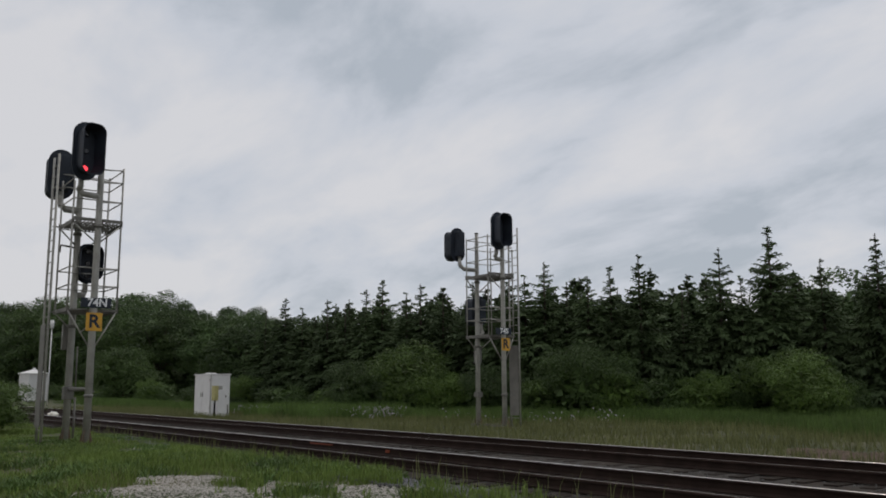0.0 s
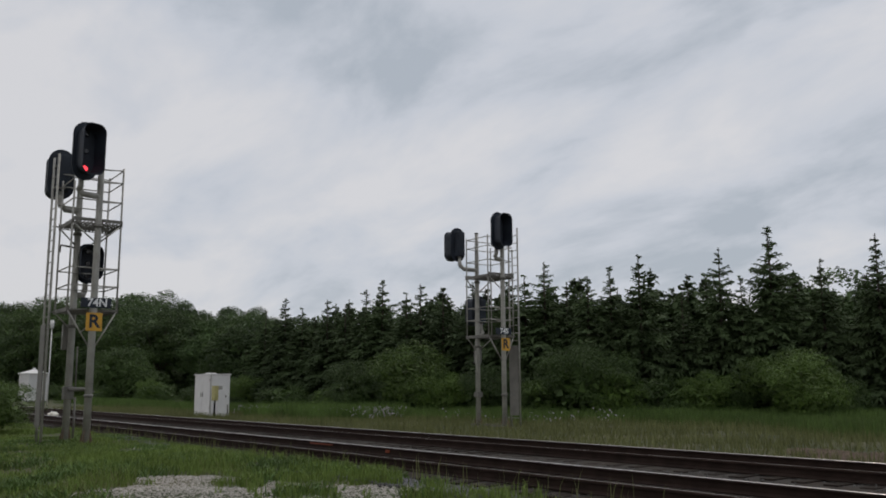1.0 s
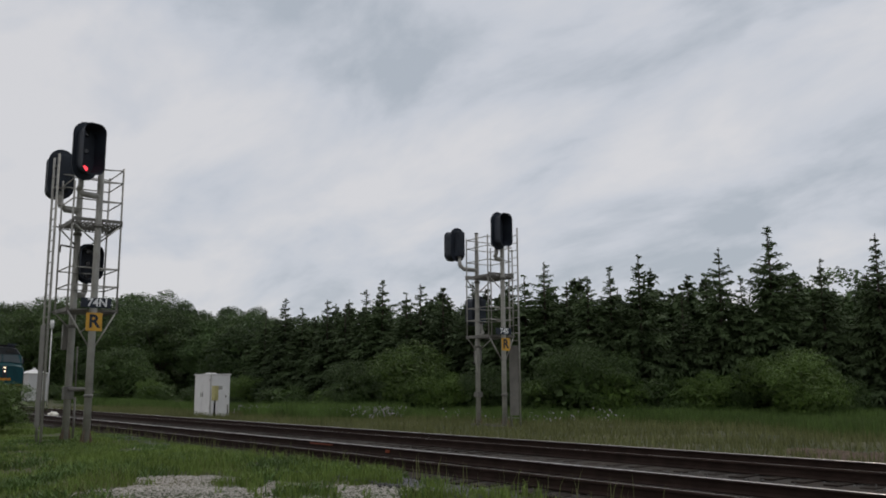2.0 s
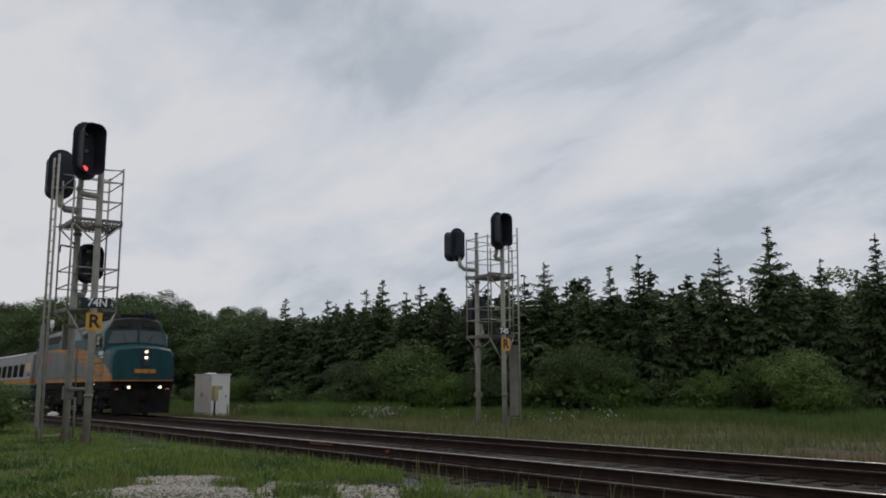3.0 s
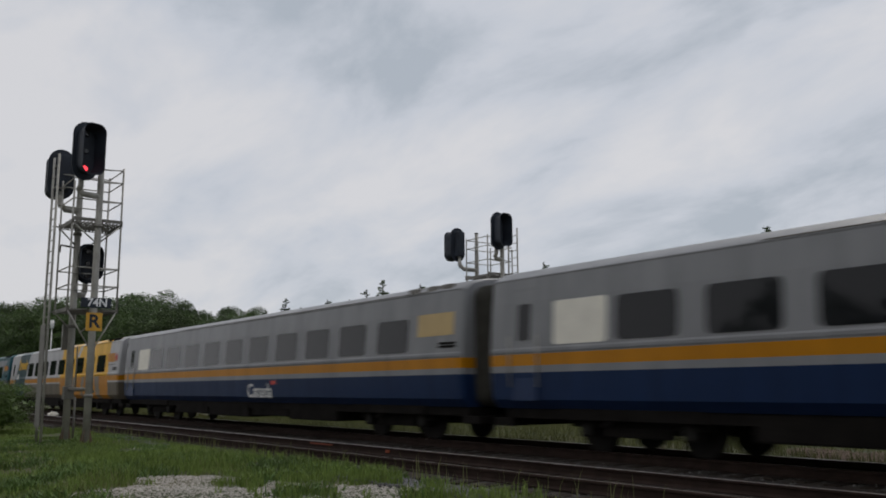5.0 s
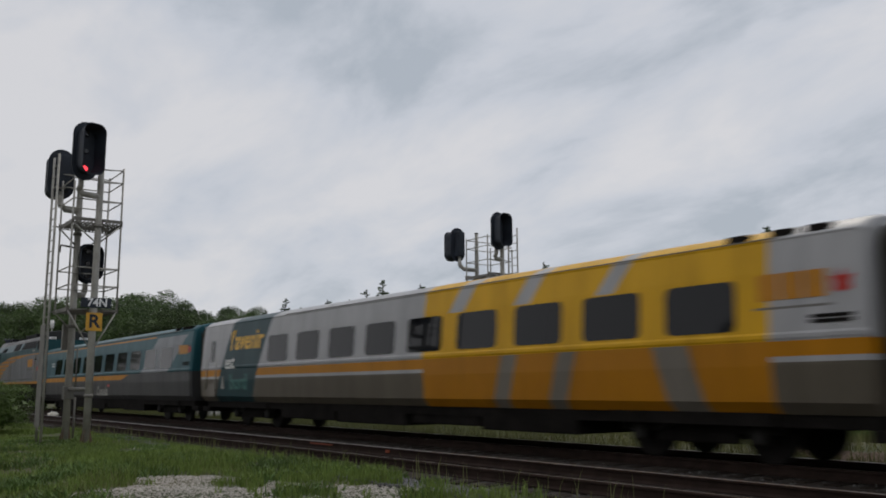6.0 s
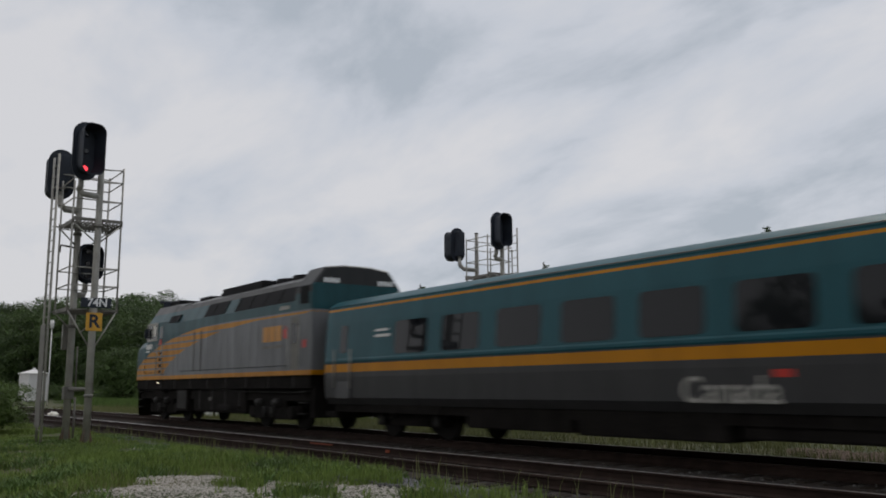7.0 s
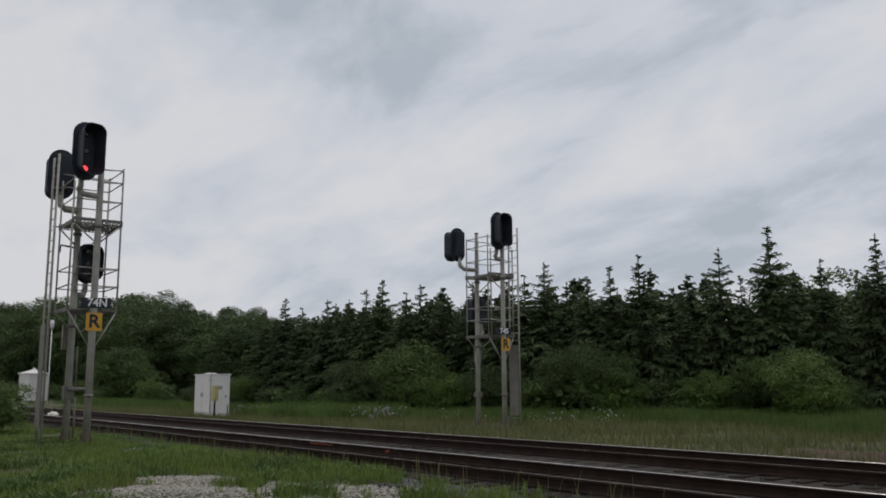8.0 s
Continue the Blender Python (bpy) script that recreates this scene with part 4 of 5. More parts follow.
signal_tower("signal_tower", -24.72, 6.2, -0.156, -1, "74N", "galvanised two-mast signal tower with black heads, one lit red",
             [(1.0, -0.5, 7.70, 14, 2, 1.6), (-1.0, -0.62, 7.46, 180, None, 1.45), (-0.95, 0.22, 4.95, 0, None, 1.15)], -0.13)
signal_tower("signal_tower", -26.5, 21.95, -0.28, 1, "74S", "galvanised two-mast signal tower with unlit black heads",
             [(0.95, -0.32, 7.58, 0, None, 1.5), (-1.15, -0.7, 7.28, 180, None, 1.4), (-1.0, 0.25, 4.6, 180, None, 1.3)])

# ---- cabinets ----


def relay_cabinet():
    t = thing("relay_cabinet", pose(-48.7, 19.45, float(gz(-48.7, 19.45))), "large white steel relay cabinet on a concrete base", "cabinet")
    w, d, h = 1.2, 0.57, 2.37
    part("base", boxed(-w - 0.03, w + 0.03, -d - 0.03, d + 0.03, -0.3, 0.06), M["concrete"], t)
    part("body", boxed(-w, w, -d, d, 0.06, h, 0.02), M["cabinet"], t)
    part("roof", boxed(-w - 0.05, w + 0.05, -d - 0.06, d + 0.06, h, h + 0.06, 0.015), M["cabinet"], t)
    for x0, x1 in ((-w + 0.06, -0.02), (0.02, w - 0.06)):
        door = part("door", boxed(x0, x1, -d - 0.03, -d, 0.14, h - 0.08, 0.008), M["cabinet"], t)
        part("handle", boxed(x1 - 0.14 if x0 < 0 else x0 + 0.1, x1 - 0.1 if x0 < 0 else x0 + 0.14, -d - 0.06, -d - 0.03, 1.15, 1.4, 0.005), M["galv_dark"], door)
        for zh in (0.5, 2.0):
            part("hinge", boxed(x0 - 0.01 if x0 < 0 else x1 - 0.03, x0 + 0.03 if x0 < 0 else x1 + 0.01, -d - 0.045, -d - 0.03, zh, zh + 0.14), M["galv_dark"], door)
    part("end_panel", boxed(w, w + 0.025, -d + 0.08, d - 0.08, 0.2, h - 0.12, 0.008), M["cabinet"], t)
    part("vent", boxed(-0.5, -0.1, -0.25, 0.25, h + 0.06, h + 0.14, 0.02), M["cabinet"], t)
    for sx in (-1, 1):
        for sy in (-1, 1):
            part("lifting_eye", tubed([(sx * (w - 0.05), sy * (d - 0.04), h + 0.05), (sx * (w - 0.05), sy * (d - 0.04), h + 0.15)], 0.03, 8), M["galv_dark"], t)
    part("corner_trim", boxed(w - 0.02, w + 0.012, -d - 0.012, -d + 0.03, 0.1, h - 0.02), M["galv"], t)
    part("name_plate", boxed(w + 0.026, w + 0.034, -0.18, 0.12, 1.55, 1.75), M["galv"], t)
    part("padlock", boxed(w + 0.026, w + 0.07, 0.3, 0.36, 1.1, 1.22, 0.01), M["galv_dark"], t)
    part("cable_duct", tubed([(w + 0.05, d - 0.12, -0.2), (w + 0.05, d - 0.12, 0.7)], 0.04, 8), M["galv_dark"], t)
    return t


relay_cabinet()


def line_box():
    t = thing("line_box", pose(-45.9, 18.5, float(gz(-45.9, 18.5)), 0, 0, 10), "faded yellow box on a dark post beside the track", "box")
    part("post", boxed(-0.035, 0.035, -0.035, 0.035, -0.3, 1.1), M["dark"], t)
    part("case", boxed(-0.16, 0.16, -0.12, 0.12, 0.95, 1.75, 0.02), M["yellow_box"], t)


line_box()


def white_hut():
    x, y = -104.3, 21.15
    t = thing("equipment_hut", pose(x, y, 0.0, 0, 0, 15), "white steel equipment hut with a low pitched roof", "hut")
    w, d, h = 1.08, 1.08, 3.0
    part("base", boxed(-w - 0.1, w + 0.1, -d - 0.1, d + 0.1, -0.5, 0.1), M["concrete"], t)
    part("wall", boxed(-w, w, -d, d, 0.1, h, 0.02), M["cabinet"], t)
    bm = bmesh.new()
    loft(bm, [[(sx * (w + 0.12) * k, sy * (d + 0.12) * k, z) for sx, sy in ((1, 1), (-1, 1), (-1, -1), (1, -1))] for k, z in ((1, h), (1, h + 0.06), (0.12, h + 0.5))], smooth=False)
    part("roof", bm, M["cabinet"], t)
    part("vent", tubed([(0, 0, h + 0.4), (0, 0, h + 0.68)], 0.14, 10), M["cabinet"], t)
    part("door", boxed(-0.5, 0.5, -d - 0.04, -d, 0.15, 2.3, 0.01), M["cabinet"], t)
    p = thing("antenna_mast", pose(-77.9, 16.95, float(gz(-77.9, 16.95))), "thin pale mast with a white cap beside the hut", "mast")
    part("pole", tubed([(0, 0, -0.3), (0, 0, 6.6)], 0.045, 8), M["cabinet"], p)
    part("cap", tubed([(0, 0, 6.6), (0, 0, 7.3)], 0.15, 10), M["cabinet"], p)


white_hut()


def crumpled_bag():
    rng = np.random.default_rng(5)
    bm = bmesh.new()
    bmesh.ops.create_icosphere(bm, subdivisions=3, radius=0.22)
    for v in bm.verts:
        d = v.co.normalized()
        v.co = Vector((v.co.x * 1.5, v.co.y, v.co.z * 0.75)) * (1 + 0.28 * noise.noise(d * 2.3) + 0.12 * noise.noise(d * 7))
    ob = new("crumpled_bag", mesh_of("crumpled_bag", bm, M["cream"]))
    ob.matrix_basis = pose(-51.5, 11.55, -0.09, 0, 0, 30)
    tagged(ob, "pale crumpled bag lying on the ballast between the tracks", "bag")


crumpled_bag()

# ---- train ----
SPEED, T_REF, X_REF = 35.3, 4.5, -6.886     # leading end of the first coach


def train_x(t):
    return X_REF + SPEED * (t - T_REF)


HALF = 12.64      # half a coach body
WIN = [9.51 - 1.98 * k for k in range(10)]


def wheelset(parent, x, r):
    for s in (-1, 1):
        bm = bmesh.new()
        tube(bm, [(x, s * 0.69, r), (x, s * 0.72, r)], [r + 0.028, r + 0.028], 28)
        tube(bm, [(x, s * 0.72, r), (x, s * 0.82, r)], [r, r - 0.004], 28)
        part("wheel", bm, M["wheel"], parent)
    part("axle", tubed([(x, -0.8, r), (x, 0.8, r)], 0.09, 10), M["dark"], parent)


def bogie(parent, x, base, r):
    b = new("bogie")
    b.parent = parent
    for q in (-base / 2, base / 2):
        wheelset(b, x + q, r)
    for s in (-1, 1):
        bm = bmesh.new()
        y0, y1 = (s * 1.06 - 0.09, s * 1.06 + 0.09)
        box(bm, x - base / 2 - 0.45, x + base / 2 + 0.45, y0, y1, r + 0.02, r + 0.22, 0.03)
        box(bm, x - base / 2 + 0.4, x + base / 2 - 0.4, y0, y1, r - 0.15, r + 0.05, 0.03)
        for q in (-base / 2, base / 2):
            box(bm, x + q - 0.17, x + q + 0.17, y0 - 0.02, y1 + 0.02, r - 0.16, r + 0.14, 0.02)
        part("side_frame", bm, M["dark"], b)
        part("spring", tubed([(x - 0.35, s * 1.02, r - 0.05), (x - 0.35, s * 1.02, r + 0.5)], 0.12, 10), M["dark"], b)
        for q in (-base / 2, base / 2):
            part("axle_cap", tubed([(x + q, s * 1.15, r), (x + q, s * 1.2, r)], 0.13, 12), M["grime_grey"], b)
        part("damper", tubed([(x - 0.75, s * 1.2, r + 0.05), (x + 0.05, s * 1.22, r + 0.42)], 0.045, 8), M["grime_grey"], b)
        part("spring", tubed([(x + 0.35, s * 1.02, r - 0.05), (x + 0.35, s * 1.02, r + 0.5)], 0.12, 10), M["dark"], b)
    for q in (-0.9, 0.9):
        part("brake_unit", boxed(x + q * 0.45 - 0.2, x + q * 0.45 + 0.2, -1.12, 1.12, r - 0.1, r + 0.3, 0.03), M["dark"], b)
    part("bolster", boxed(x - 0.25, x + 0.25, -1.0, 1.0, r, r + 0.4, 0.03), M["dark"], b)
    return b


SECTION = [(1.40, 0.82), (1.55, 1.00), (1.595, 1.55), (1.60, 1.93), (1.615, 1.965), (1.615, 2.02), (1.595, 2.055), (1.5645, 2.5), (1.53, 3.0), (1.47, 3.47), (1.478, 3.50), (1.44, 3.53), (1.22, 3.67), (0.8, 3.77), (0.35, 3.81)]


def coach_body(bm):
    ring = SECTION + [(-y, z) for y, z in reversed(SECTION)]
    rings = []
    for x, k in ((-HALF, 0.965), (-HALF + 0.12, 1.0), (-9, 1), (0, 1), (9, 1), (HALF - 0.40, 1.0), (HALF - 0.28, 0.965)):
        rings.append([(x, y * k, 0.82 + (z - 0.82) * (1.0 if k == 1 else 0.985)) for y, z in ring])
    loft(bm, rings, smooth=False)
    for f in bm.faces:
        f.smooth = abs(f.normal.x) < 0.5 and f.calc_center_median().z > 3.5
    return bm


def side_y(z):
    """Half width of the coach body at a height."""
    zs, ys = [p[1] for p in SECTION[3:11]], [p[0] for p in SECTION[3:11]]
    return float(np.interp(z, zs, ys))


def side_panel(bm, x0, x1, z0, z1, r, out, s, thick=0.02):
    """A rounded panel that follows the leaning side."""
    ol = rounded(x1 - x0, z1 - z0, r, 4, (x0 + x1) / 2, (z0 + z1) / 2)
    loft(bm, [[(x, s * (side_y(z) + out - d), z) for x, z in ol] for d in (thick, 0)], smooth=False)
    return bm


def coach(name, paint, label, kind, flip=False):
    """kind: blue, wrap or teal."""
    t = thing(name, pose(0, 0, 0), label, "railway coach", "train")
    part("body", coach_body(bmesh.new()), paint, t)
    for s in (-1, 1):
        for i, xc in enumerate(WIN):
            if kind != "wrap" or i < 9:
                w = new("window")
                w.parent = t
                part("pane", side_panel(bmesh.new(), xc - 0.70, xc + 0.70, 2.10, 2.92, 0.12, 0.008, s), M["glass"], w)
        bm = bmesh.new()
        side_panel(bm, -11.9, -11.15, 0.98, 3.3, 0.03, 0.006, s)
        dm = paint
        door = part("door", bm, dm, t)
        part("door_window", side_panel(bmesh.new(), -11.72, -11.34, 2.2, 2.95, 0.06, 0.012, s), M["glass"], door)
        for x in (-11.95, -11.1):
            part("grab_rail", tubed([(x, s * (side_y(2.2) + 0.04), 1.25), (x, s * (side_y(2.2) + 0.04), 2.3)], 0.018, 6), M["galv"], t)
        if kind == "blue":
            part("window_blank", side_panel(bmesh.new(), -10.65, -9.25, 2.08, 2.95, 0.08, 0.008, s), M["cream"], t, "cream blanking panel")
            part("logo_panel", side_panel(bmesh.new(), 10.62, 12.05, 2.45, 2.98, 0.02, 0.006, s), M["pale_yellow"], t, "faded yellow logo patch")
        for x0, x1, z0, z1 in ((11.5, 12.15, 2.16, 2.27),):
            bm = bmesh.new()
            for k in range(2):
                side_panel(bm, x0, x1, z0 + k * 0.075, z0 + 0.055 + k * 0.075, 0.01, 0.012, s)
            part("vent", bm, M["dark"], t)
    # roof gear at the leading end
    for x in (10.2, 11.0, 11.6):
        for s in (-1, 1):
            part("roof_vent", boxed(x - 0.2, x + 0.2, s * 1.28 - 0.13, s * 1.28 + 0.13, 3.50, 3.67, 0.03), M["galv_dark" if kind == "blue" else "dark"], t)
    part("handrail", tubed([(-6, -1.47, 3.53), (11, -1.47, 3.53)], 0.012, 5), M["galv_dark"], t)
    # ends: gangway bellows and couplers
    for s in (-1, 1):
        bm = bmesh.new()
        folds = [(s * (HALF - 0.02 + k * 0.045) if s < 0 else HALF - 0.30 + k * 0.08, 1.0 if k % 2 else 0.94) for k in range(9)]
        loft(bm, [[(x, y, z) for y, z in rounded(2.45 * q, 2.75 * q, 0.3, 3, 0, 2.2)] for x, q in folds], smooth=False)
        part("bellows", bm, M["rubber"], t, "black rubber gangway bellows")
        bm = bmesh.new()
        box(bm, s * HALF - 0.05 if s > 0 else -HALF - 0.33, HALF + 0.33 if s > 0 else -HALF + 0.05, -0.15, 0.15, 0.7, 1.0, 0.03)
        part("coupler", bm, M["dark"], t)
        part("end_step", boxed(s * (HALF - 0.2) - 0.3, s * (HALF - 0.2) + 0.3, -1.4, 1.4, 0.45, 0.62, 0.02), M["dark"], t)
    for x0, x1, w, z0 in ((-6.4, -3.1, 1.35, 0.36), (-2.9, 0.5, 1.38, 0.33), (0.7, 3.3, 1.32, 0.40), (3.5, 6.4, 1.38, 0.34)):
        part("equipment_box", boxed(x0, x1, -w, w, z0, 0.95, 0.04), M["dark"], t)
    part("underframe", boxed(-HALF + 0.3, HALF - 0.3, -1.36, 1.36, 0.62, 0.95), M["dark"], t, "grimy underfloor frame")
    for s in (-1, 1):
        for x in (-9.0, 9.0):
            part("skirt_flap", boxed(x - 1.7, x + 1.7, s * 1.38 - 0.03, s * 1.38 + 0.03, 0.62, 0.84, 0.01), M["dark"], t)
    for x in (-9.0, 9.0):
        bogie(t, x, 2.44, 0.46)
    return t


def country_name(t, x, colour):
    for s in (-1, 1):
        y = 1.585
        m = pose(x, s * (y + 0.004), 1.17, 90, 0, 0) if s < 0 else pose(x, y + 0.004, 1.17, 90, 0, 180)
        letters("wordmark", "Canada", 0.62, m, M[colour], t, "pale serif letter", offset=0.006)
        bm = bmesh.new()
        box(bm, x + 0.98 * -s * 1.0 - 0.16, x + 0.98 * -s * 1.0 + 0.16, s * (y + 0.002) - 0.004, s * (y + 0.002) + 0.004, 1.38, 1.5)
        part("flag", bm, M["red"], t, "small red flag shape")


def bars(t, xs, z0, z1, y, mat_, name="number", s=-1):
    bm = bmesh.new()
    for a, b in xs:
        box(bm, a, b, s * y - 0.006, s * y + 0.006, z0, z1)
    part(name, bm, mat_, t)


def logo(t, x, z, y, k=1.0):
    for s in (-1, 1):
        bm = bmesh.new()
        for a in (-0.66, -0.2, 0.26):
            box(bm, x + a * k, x + (a + 0.40) * k, s * y - 0.006, s * y + 0.006, z - 0.24 * k, z + 0.24 * k, 0)
        part("logo", bm, M["yellow"], t, "yellow operator logo shapes")
        bm = bmesh.new()
        pts = [(0.0, 0.22), (0.07, 0.08), (0.2, 0.1), (0.13, -0.04), (0.16, -0.14), (0.0, -0.2), (-0.16, -0.14), (-0.13, -0.04), (-0.2, 0.1), (-0.07, 0.08)]
        loft(bm, [[(x - s * 0.95 * k + u * k, s * y + d, z + w * k) for u, w in pts] for d in (-0.006, 0.006)], smooth=False)
        part("logo_leaf", bm, M["red"], t, "small red leaf shape")
        bars(t, [(x - 0.75 * k, x + 0.75 * k)], z - 0.45 * k, z - 0.36 * k, y, M["galv_dark"], "logo_line", s)


# ---- locomotive ----
REAR = [(1.56, 1.65), (1.56, 3.5), (1.55, 4.30), (1.12, 4.85), (0.5, 4.93), (0, 4.94)]
MID = [(1.56, 1.65), (1.56, 3.5), (1.545, 3.86), (1.22, 4.54), (0.6, 4.78), (0, 4.82)]
CAB = [(1.56, 1.65), (1.56, 3.5), (1.55, 3.98), (1.10, 4.70), (0.5, 4.80), (0, 4.82)]
NOSE = [(1.56, 1.65), (1.56, 2.7), (1.55, 3.05), (1.38, 3.36), (0.6, 3.47), (0, 3.49)]
TIP = [(1.50, 1.65), (1.50, 2.6), (1.48, 2.9), (1.30, 3.17), (0.6, 3.28), (0, 3.30)]


def loco_ring(x, half, bow=0.0, sy=1.0, dz=0.0):
    pts = [(0.0, half[0][1])] + half + [(-y, z) for y, z in reversed(half[:-1])]
    return [(x + bow * (1 - abs(y) / 1.5), y * sy, z if z < 2 else z + dz) for y, z in pts]


def loco_side(z):
    return float(np.interp(z, [p[1] for p in MID], [p[0] for p in MID]))


def loco_panel(bm, x0, x1, z0, z1, out, s, thick=0.03):
    zs = [z0, z1] if z1 < 3.45 or z0 > 3.86 else [z0, 3.86, z1] if z0 > 3.45 and z1 > 3.86 else [z0, z1]
    ol = [(x0, z) for z in zs] + [(x1, z) for z in reversed(zs)]
    loft(bm, [[(x, s * (loco_side(z) + out - d), z) for x, z in ol] for d in (thick, 0)], smooth=False)
    return bm


SIDE_DOOR = (0.9, 1.6)


def locomotive(label):
    t = thing("locomotive", pose(0, 0, 0), label, "locomotive", "train")
    bm = bmesh.new()
    rings = [loco_ring(-8.18, REAR, 0, 0.985, -0.04), loco_ring(-8.12, REAR), loco_ring(-7.2, REAR), loco_ring(-7.05, MID), loco_ring(-2, MID), loco_ring(3.4, MID), loco_ring(4.3, CAB),
             loco_ring(6.6, CAB), loco_ring(6.66, CAB, 0.15, 0.985, -0.06), loco_ring(6.84, NOSE, 0.2), loco_ring(6.96, NOSE, 0.2, 1, -0.02), loco_ring(7.85, TIP, 0.2, 1.03, 0.05), loco_ring(8.05, TIP, 0.25), loco_ring(8.12, TIP, 0.28, 0.97, -0.06)]
    loft(bm, rings, cap=False, smooth=False)
    bm.verts.ensure_lookup_table()
    n = len(rings[0])
    bm.faces.new(bm.verts[:n])
    tip = bm.verts[-n:]
    bm.faces.new(tip[:n // 2 + 1]), bm.faces.new([tip[0]] + tip[n // 2:])
    part("body", bm, M["loco"], t)
    # windscreen on the raked front
    for s in (-1, 1):
        pane = bmesh.new()
        a, b, c, d = (6.93, s * 0.05, 4.15), (6.78, s * 1.20, 4.08), (6.865, s * 1.42, 3.45), (7.04, s * 0.05, 3.55)
        nrm = Vector((0.92, s * 0.1, 0.38)) * 0.05
        loft(pane, [[tuple(Vector(p) + nrm * k) for p in (a, b, c, d)] for k in (0, 1)], smooth=False)
        part("windscreen", pane, M["windscreen"], t, "dark windscreen pane")
        part("wiper", tubed([(7.07, s * 0.5, 3.55), (6.97, s * 0.75, 3.95)], 0.012, 5), M["black"], t)
        board = bmesh.new()
        loft(board, [[tuple(Vector(p) + nrm * k) for p in ((6.81, s * 0.3, 4.56), (6.74, s * 0.95, 4.52), (6.785, s * 0.95, 4.30), (6.865, s * 0.3, 4.30))] for k in (0, 1)], smooth=False)
        part("number_board", board, M["grime_grey"], t)
        # cab side windows, doors, louvres
        y0, y1 = s * 1.556 - 0.012, s * 1.556 + 0.012
        for x0, x1 in ((5.44, 5.98), (6.05, 6.58)):
            part("cab_window", boxed(x0, x1, y0, y1, 3.33, 3.92), M["glass"], t)
        part("window_blind", boxed(5.62, 5.84, s * 1.556 - 0.016, s * 1.556 + 0.016, 3.45, 3.9), M["cream"], t, "pale blind behind the cab window")
        wf = bmesh.new()
        yf0, yf1 = s * 1.556 - 0.03, s * 1.556 + 0.03
        ring_o, ring_i = rounded(1.30, 0.75, 0.08, 3, 6.01, 3.625), rounded(1.16, 0.61, 0.05, 3, 6.01, 3.625)
        loft(wf, [[(u, yf0, z) for u, z in ring_o], [(u, yf1, z) for u, z in ring_o], [(u, yf1, z) for u, z in ring_i], [(u, yf0, z) for u, z in ring_i]], cap=False, smooth=False)
        part("window_frame", wf, M["galv"], t, "bright metal window frame")
        part("window_pillar", boxed(5.98, 6.05, yf0, yf1, 3.32, 3.93), M["galv"], t)
        for x0, x1, z0, z1 in ((5.35, 6.89, 2.52, 2.55), (5.35, 6.89, 1.92, 1.94), (5.35, 5.37, 1.94, 2.52), (6.87, 6.89, 1.94, 2.52)):
            part("hatch_seam", boxed(x0, x1, s * 1.56 - 0.008, s * 1.56 + 0.008, z0, z1), M["louvre"], t)
        d0, d1 = SIDE_DOOR if s < 0 else (SIDE_DOOR[0] - 0.45, SIDE_DOOR[1] - 0.45)
        part("side_door", boxed(d0, d1, s * 1.56 - 0.008, s * 1.56 + 0.008, 1.84, 3.40), M["loco"], t)
        for x in (d0, d1):
            part("door_rail", tubed([(x, s * 1.58, 1.9), (x, s * 1.58, 3.4)], 0.014, 6), M["galv_dark"], t)
        door = part("cab_door", loco_panel(bmesh.new(), 4.62, 5.2, 1.82, 3.84, 0.006, s), M["loco"], t)
        part("door_window", loco_panel(bmesh.new(), 4.76, 5.08, 3.32, 3.82, 0.012, s), M["glass"], door)
        door = part("rear_door", loco_panel(bmesh.new(), -7.35, -6.85, 1.82, 3.4, 0.006, s), M["galv_dark"], t)
        part("door_window", loco_panel(bmesh.new(), -7.25, -6.95, 2.6, 3.2, 0.012, s), M["glass"], door)
        for x0, x1, z0, z1 in ((-1.6, 0.35, 3.88, 4.37), (-7.0, -2.45, 3.88, 4.37)):
            pn = part("louvre_panel", loco_panel(bmesh.new(), x0, x1, z0, z1, 0.008, s), M["louvre"], t)
            for k in range(int((x1 - x0) / 1.1) + 1):
                part("slat", loco_panel(bmesh.new(), x0 + k * 1.1, x0 + k * 1.1 + 0.03, z0, z1, 0.02, s), M["dark"], pn)
        for x in (2.55, 3.15) if s < 0 else (2.95, 3.55):
            part("louvre_panel", loco_panel(bmesh.new(), x, x + 0.54, 3.9, 4.18, 0.05, s, 0.1), M["louvre"], t)
            part("roof_louvre", loco_panel(bmesh.new(), x, x + 0.54, 4.56, 4.7, 0.04, s, 0.1), M["louvre"], t)
        part("rear_louvre", boxed(-7.95, -7.45, s * 1.56 - 0.015, s * 1.56 + 0.015, 3.75, 4.28), M["louvre"], t)
        # carbody ribs and panel seams
        for k in range(20):
            x = -7.6 + k * 0.62
            if x < 4.2:
                part("panel_seam", loco_panel(bmesh.new(), x, x + 0.025, 1.85, 3.44, 0.005, s, 0.02), M["loco"], t)
        part("seam", loco_panel(bmesh.new(), -6.6, 2.6, 1.93, 1.95, 0.01, s), M["louvre"], t)
        for x in (4.6, 5.24, -7.45, -6.75):
            part("grab_rail", tubed([(x, s * 1.62, 1.85), (x, s * 1.62, 3.1)], 0.018, 6), M["galv"], t)
        for k in range(3):
            part("cab_step", boxed(4.5, 5.0, s * 1.5 - 0.1, s * 1.5 + 0.1, 0.5 + 0.33 * k, 0.54 + 0.33 * k), M["dark"], t)
        for k in range(4):
            part("step_notch", loco_panel(bmesh.new(), 4.74, 5.06, 1.9 + 0.25 * k, 2.02 + 0.25 * k, 0.012, s), M["dark"], t)
